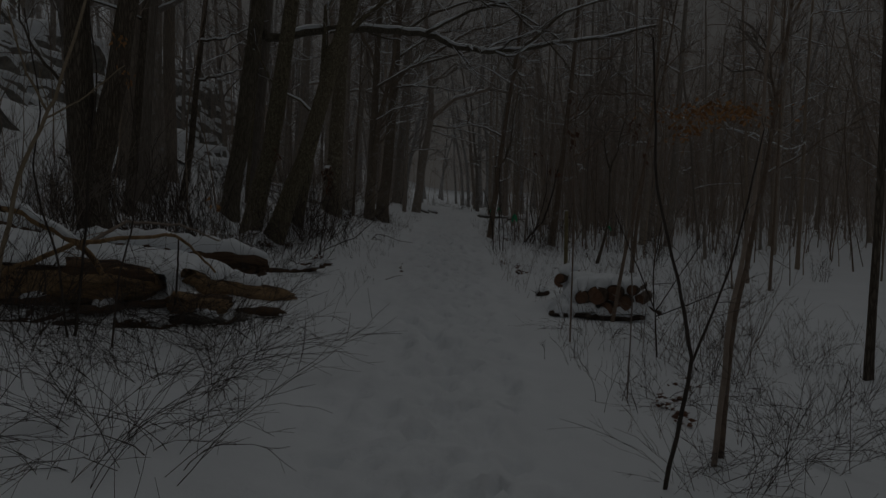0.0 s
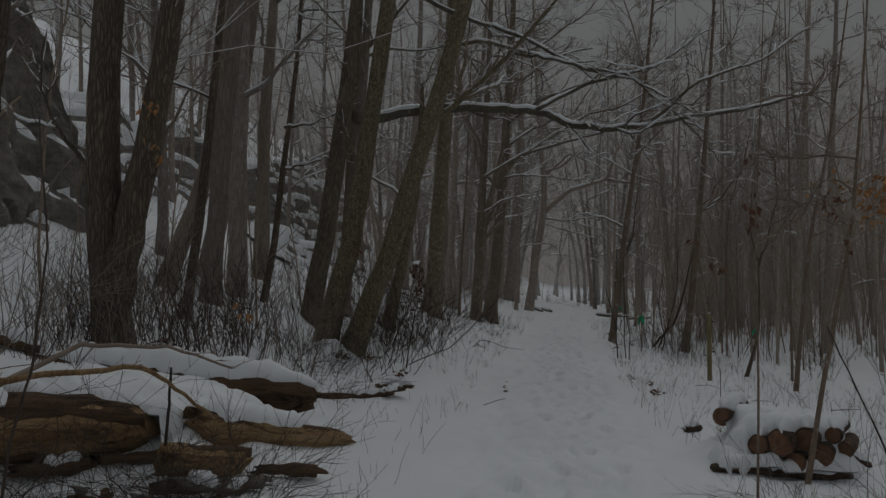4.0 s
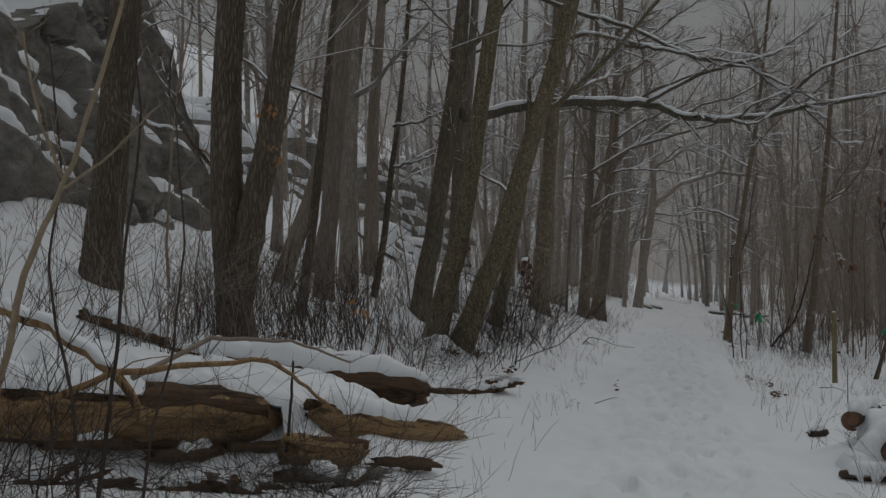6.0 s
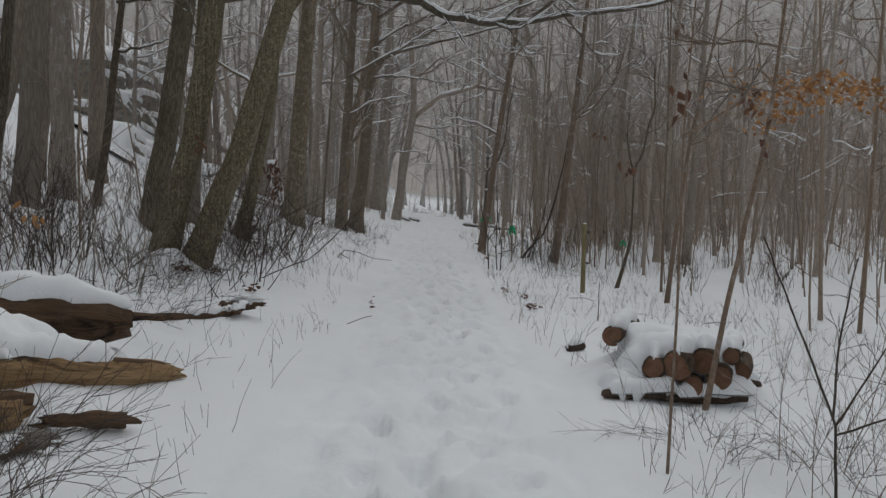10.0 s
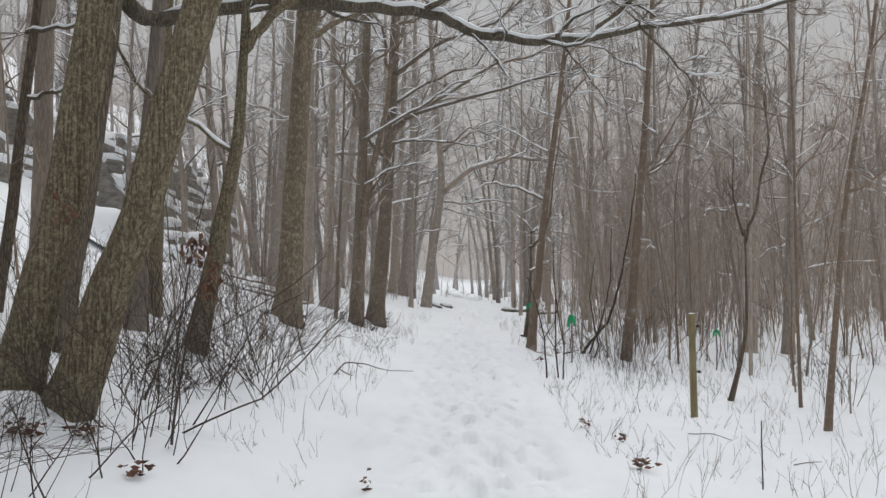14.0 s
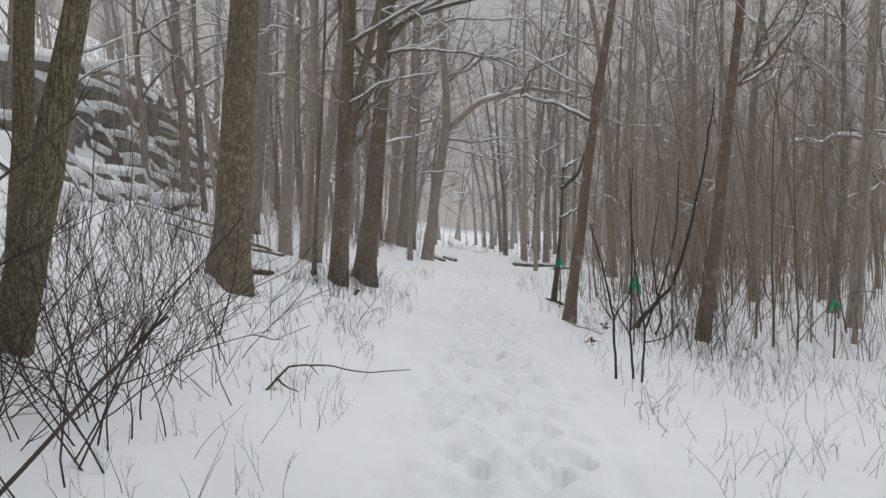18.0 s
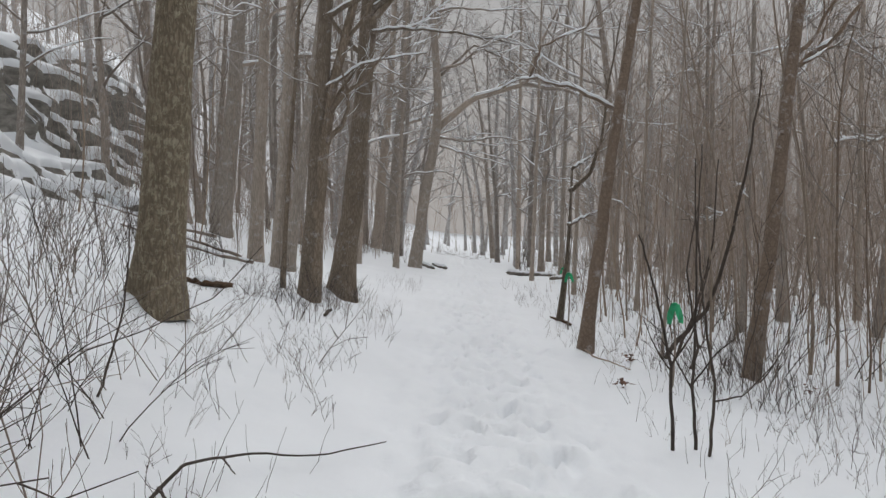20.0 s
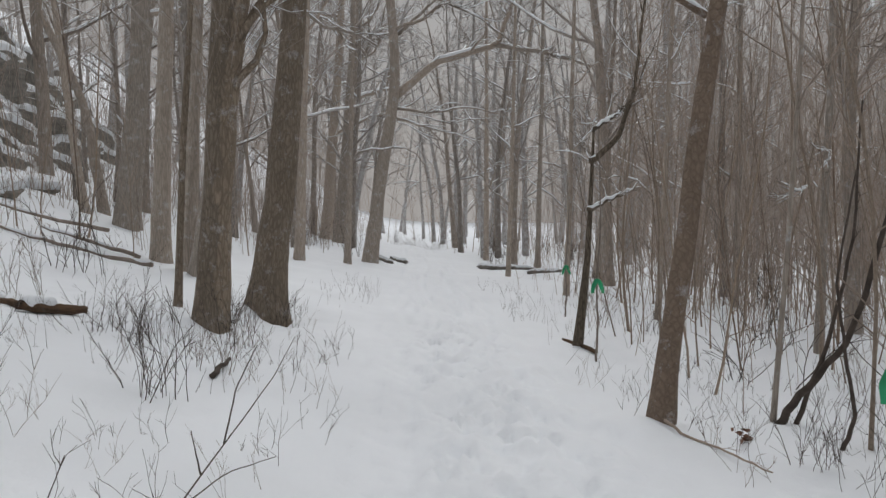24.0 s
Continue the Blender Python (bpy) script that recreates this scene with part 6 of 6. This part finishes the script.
plant(bramble, [(1.7, 4.6), (2.3, 5.2), (2.8, 6.0), (2.0, 6.6), (3.2, 5.4), (3.6, 6.8), (2.7, 7.8), (4.0, 8.8), (3.4, 9.6), (2.6, 9.4), (3.9, 10.6), (1.9, 9.6), (3.2, 12.6)], rng, 0.45, 0.8)
plant(low, scatter(rng, 22, 1.15, 4.5, 5, 11, 0.3), rng, 0.7, 1.3)
plant(spray, [(2.45, 8.75), (2.9, 8.3), (3.3, 9.0), (2.7, 9.6)], rng, 0.75, 1.05)
plant(low, scatter(rng, 34, -12.5, -5.5, 10.5, 20, 0.5), rng, 1.0, 1.7)
plant(upright, [(-3.4, 6.2), (-4.3, 5.6), (-4.1, 8.6), (-3.6, 10.2)], rng, 0.6, 0.9, tilt=12)
brush = scatter(rng, 55, -14, 18, 46, 78, 0.7, lambda x, y: not on_path(x, y, 1.5) or y > 62)
plant_joined("far_brush", upright[:2] + bramble[:1], brush, rng, 0.8, 1.3, "distant leafless brush along the path", "brush")
hazel = [pattern_shrub(340 + k, 9, 2.3, 0.5, 0.35, TWIG_RED, 0.0065, 3, "clump of thin brown stems") for k in range(3)]
plant_joined("brown_brush", hazel, scatter(rng, 60, 3.5, 24, 32, 58, 0.8) + scatter(rng, 26, -17, -5, 36, 66, 1.0), rng, 0.7, 1.3, "thickets of thin brown stems in the woods", "brush")
plant(whip, [(-3.7, 13.2), (-3.4, 14.4), (-3.0, 15.2), (-3.7, 15.6), (-2.9, 16.2), (-3.4, 16.8), (-2.9, 17.4), (-3.5, 17.9), (-3.0, 18.5), (-3.8, 18.9), (-2.8, 19.3), (-3.3, 20.0)], rng, 0.6, 1.0)
plant(whip, [(-2.6, 17.0), (-2.5, 17.7), (-2.75, 18.3), (-2.4, 18.4), (-2.9, 18.9), (-2.65, 13.9), (-2.5, 14.7), (-2.7, 15.3)], rng, 0.7, 0.95)
plant(spray, [(-2.9, 17.2), (-3.1, 18.0), (-2.7, 19.6), (-2.5, 20.6), (-2.6, 21.6)], rng, 0.7, 1.0)
plant(upright, [(-3.5, 12.5), (-4.2, 12.7)], rng, 0.6, 0.9)
plant(spray, scatter(rng, 18, -9.5, -5.2, 15, 25, 0.5), rng, 0.6, 1.0)
plant(spray, [(-4.6, 7.2), (-5.2, 7.9), (-4.4, 8.6), (-5.6, 8.8), (-4.9, 9.6), (-6.3, 9.4), (-5.9, 10.6), (-3.9, 6.6), (-6.9, 10.8), (-4.0, 9.8)], rng, 0.8, 1.25)
plant(upright, [(-5.2, 10.4), (-4.5, 10.3), (-4.1, 10.9), (-5.6, 11.4), (-3.8, 11.4)], rng, 0.7, 1.1)
plant(whip, [(3.1, 26.4), (3.9, 27.6), (4.6, 28.8), (5.4, 27.2), (3.6, 30.4)], rng, 0.8, 1.25)
plant(spray, [(2.3, 24.8), (2.9, 25.3), (3.3, 24.4), (3.8, 25.1), (2.5, 26.3)], rng, 0.6, 0.9)
for p in bramble + upright + low + whip + hazel + spray:
    remove_pattern(p)


def make_stalks():
    rng, t = random.Random(15), Tubes()
    for k in range(3600):
        if k % 23 > 12:
            x, y = rng.uniform(-24, -5), rng.uniform(10, 62)
        elif rng.random() < 0.35:
            x, y = -1.3 - abs(rng.gauss(0, 1.2)), rng.uniform(3, 40)
        else:
            x, y = 1.1 + abs(rng.gauss(0, 2.6)), rng.uniform(3.5, 42)
        h = rng.uniform(0.07, 0.24) + 0.32 * rng.random() ** 3
        if k % 23 <= 12 and float(vnoise(x * 1.1, y * 0.8, 31)) < 0.45:
            continue
        t.add(wander(rng, (x, y, gz(x, y) - 0.03), (rng.uniform(-0.5, 0.5), rng.uniform(-0.5, 0.5), 1), h, 4, 0.2), taper(0.0024, 0.0010, 5), 3)
    tagged(new("weed_stalks", t.mesh("weed_stalks", TWIG_DARK)), "scattered thin dry weed stalks poking through the snow", "weeds", kind="stuff")


make_stalks()


# ---- dead leaves ----
def leaf_mesh(name, spots, size, mat, rng, hang=0.6):
    """Curled dead leaves, each a pointed blade folded along its midrib."""
    verts, tris = [], []
    for x, y, z in spots:
        s = size * rng.uniform(0.6, 1.3)
        a, tip = rng.uniform(0, 6.283), -hang * rng.uniform(0.3, 1.4)
        d = Vector((math.cos(a), math.sin(a), tip)).normalized()
        w = d.cross(Vector((rng.uniform(-1, 1), rng.uniform(-1, 1), 0.4))).normalized() * s * 0.28
        up = d.cross(w).normalized() * s * rng.uniform(0.06, 0.18)
        p = Vector((x, y, z))
        b = len(verts)
        verts += [p, p + d * s * 0.4 + w + up, p + d * s * 0.45 - up * 0.3, p + d * s * 0.4 - w + up, p + d * s]
        tris += [(b, b + 1, b + 2), (b, b + 2, b + 3), (b + 1, b + 4, b + 2), (b + 2, b + 4, b + 3)]
    return mesh_of(name, [tuple(v) for v in verts], None, tris, False, mat)


def leaf_cluster(x, y, z, count, spread, size, mat, label, seed, hang=0.8, name="dead_leaves"):
    rng = random.Random(seed)
    spots = [(rng.gauss(0, spread[0]), rng.gauss(0, spread[1]), rng.gauss(0, spread[2])) for _ in range(count)]
    ob = new(name, leaf_mesh(name, spots, size, mat, rng, hang))
    ob.location = (x, y, z)
    tagged(ob, label, "leaves", "dead leaves in the woods", "stuff")


HANG = "brown dead leaves hanging from thin twigs"
leaf_cluster(4.7, 14.0, 2.86, 300, (0.50, 0.5, 0.10), 0.10, LEAF_ORANGE, "orange-brown dead beech leaves on a low bough", 1)
leaf_cluster(4.2, 14.1, 2.55, 60, (0.2, 0.3, 0.10), 0.10, LEAF_ORANGE, "orange-brown dead beech leaves on a low bough", 2)
branch([([(5.9, 14.2, 2.5), (5.2, 14.1, 2.80), (4.5, 14.0, 2.78), (3.9, 14.0, 2.62)], 0.016, 0.005)], TWIG_RED, "thin bough carrying dead leaves", False, "bough", twigs=12, seed=50)
for k, (x, y, z, n) in enumerate(((1.40, 9.0, 2.12, 8), (1.42, 9.0, 2.5, 4), (1.16, 10.0, 1.98, 4), (1.35, 10.0, 1.73, 5), (2.43, 10.6, 2.33, 14), (2.6, 10.7, 2.0, 6), (-4.35, 10.7, 3.4, 16), (-4.25, 10.7, 2.95, 10), (-2.8, 9.6, 1.3, 5), (-3.25, 15.05, 2.05, 12), (-2.41, 16.04, 1.58, 18), (-2.44, 16.0, 1.40, 18), (-2.34, 15.46, 1.80, 24), (-2.45, 15.0, 1.6, 0))):
    if n:
        leaf_cluster(x, y, z, n, (0.045, 0.045, 0.06), 0.085, LEAF_ORANGE if k in (6, 7, 8) else LEAF_BROWN, HANG, 10 + k, 1.6)
GROUNDLEAF = "clump of dark dead leaves lying on the snow"
for k, (x, y, n, s) in enumerate(((1.47, 16.16, 16, 0.07), (1.25, 18.1, 9, 0.05), (1.52, 17.4, 10, 0.06), (1.79, 6.4, 12, 0.10), (1.82, 6.05, 10, 0.08), (-2.36, 14.3, 12, 0.07), (1.43, 25.2, 14, 0.06), (-3.35, 14.75, 26, 0.12), (-3.0, 14.9, 18, 0.10), (2.0, 27.4, 8, 0.08), (3.88, 26.1, 6, 0.05), (-2.2, 12.4, 20, 0.12), (-5.0, 12.2, 18, 0.15), (-0.86, 14.9, 5, 0.05), (2.2, 7.3, 8, 0.12))):
    leaf_cluster(x, y, gz(x, y) + 0.06, int(n * 1.7), (s * 0.6, s * 0.6, 0.03), 0.07, LEAF_BROWN, GROUNDLEAF, 40 + k, 0.1, "leaf_clump")


# ---- the wooden post, the green markers ----
def make_post():
    x, y = 2.90, 19.57
    z = gz(x, y)
    top = thing("wooden_post", x, y, z, "weathered wooden fence post with mossy bark standing in the snow", "post")
    pts = [(0.0 - 0.01 * i / 11, 0, -0.15 + 1.53 * i / 11) for i in range(12)]
    part("pole", trunk_mesh("pole", pts, [0.048 - 0.004 * i / 11 for i in range(12)], POSTWOOD, 71, 14, 0.0, 0.05), top)
    cap = Tubes()
    cap.add([(-0.01, 0, 1.372), (-0.01, 0, 1.383), (-0.01, 0, 1.392)], [0.043, 0.040, 0.017], 12)
    part("snow_cap", cap.mesh("snow_cap", CAP), top, "thin disc of snow on the post's top")
    for h in (1.22, 0.62):
        t = Tubes()
        t.add([(0.036, -0.02, h), (0.064, -0.03, h), (0.084, -0.035, h - 0.01)], [0.014, 0.022, 0.012], 8)
        part("insulator", t.mesh("insulator", METAL), top, "small dark wire holder")


make_post()


def marker(x, y, z, h, seed, label="green plastic ribbon tied to a thin stem"):
    """A ribbon knotted round a stem, with two tails hanging."""
    rng = random.Random(seed)
    top = thing("ribbon_marker", x, y, z, label, "marker", "green markers along the path")
    t = Tubes()
    t.add([(0.02 * math.cos(a), 0.02 * math.sin(a), h * 0.5) for a in np.linspace(0, 6.283, 13)], [0.012] * 13, 6)
    part("knot", t.mesh("knot", GREEN), top)
    for side in (-1, 1):
        n, verts = 7, []
        for i in range(n):
            f = i / (n - 1)
            for w in (-1, 1):
                for th in (-0.002, 0.002):
                    verts.append((side * (0.02 + 0.05 * f) + w * h * 0.14 * (1 + 0.3 * math.sin(f * 4)), 0.02 * math.sin(f * 5 + side) + th - 0.02, h * (0.5 - f) + rng.uniform(-0.01, 0.01)))
        quads = []
        for i in range(n - 1):
            a = i * 4
            quads += [(a, a + 2, a + 6, a + 4), (a + 1, a + 5, a + 7, a + 3), (a, a + 4, a + 5, a + 1), (a + 2, a + 3, a + 7, a + 6)]
        part("tail", mesh_of("tail", verts, quads, None, True, GREEN), top)


def marked_stem(x, y, z, h, seed):
    g = gz(x, y)
    branch([([(x, y, g - 0.03), (x + 0.02, y, (g + z) / 2), (x, y, z + 0.1), (x + 0.05, y, z + 0.9), (x, y, z + 2.0)], 0.016, 0.006)], TWIG, "thin sapling stem with a green ribbon on it", False, "slim_sapling", twigs=6, seed=seed)
    marker(x, y - 0.03, z, h, seed)


marked_stem(2.12, 25.65, 0.45, 0.23, 1)
marked_stem(1.70, 31.2, 0.50, 0.17, 2)
marked_stem(2.27, 36.0, 0.36, 0.16, 3)
marked_stem(5.21, 26.0, 0.13, 0.15, 4)
z0 = gz(-1.7, 24.3)
branch([([(-1.80, 24.0, z0 - 0.02), (-1.74, 24.5, z0 + 0.10), (-1.66, 25.1, z0 + 0.22), (-1.52, 25.8, z0 + 0.42), (-1.46, 26.2, z0 + 0.58)], 0.0055, 0.002), ([(-1.74, 24.5, z0 + 0.10), (-1.60, 24.9, z0 + 0.14), (-1.42, 25.2, z0 + 0.12)], 0.004, 0.002), ([(-1.66, 25.1, z0 + 0.22), (-1.68, 25.5, z0 + 0.42), (-1.62, 25.8, z0 + 0.60)], 0.005, 0.003), ([(-1.70, 24.8, z0 + 0.16), (-1.85, 25.2, z0 + 0.26)], 0.005, 0.002)],
       TWIG_DARK, "thin forked twig standing slanting out of the snow", False, "stick", seed=60)
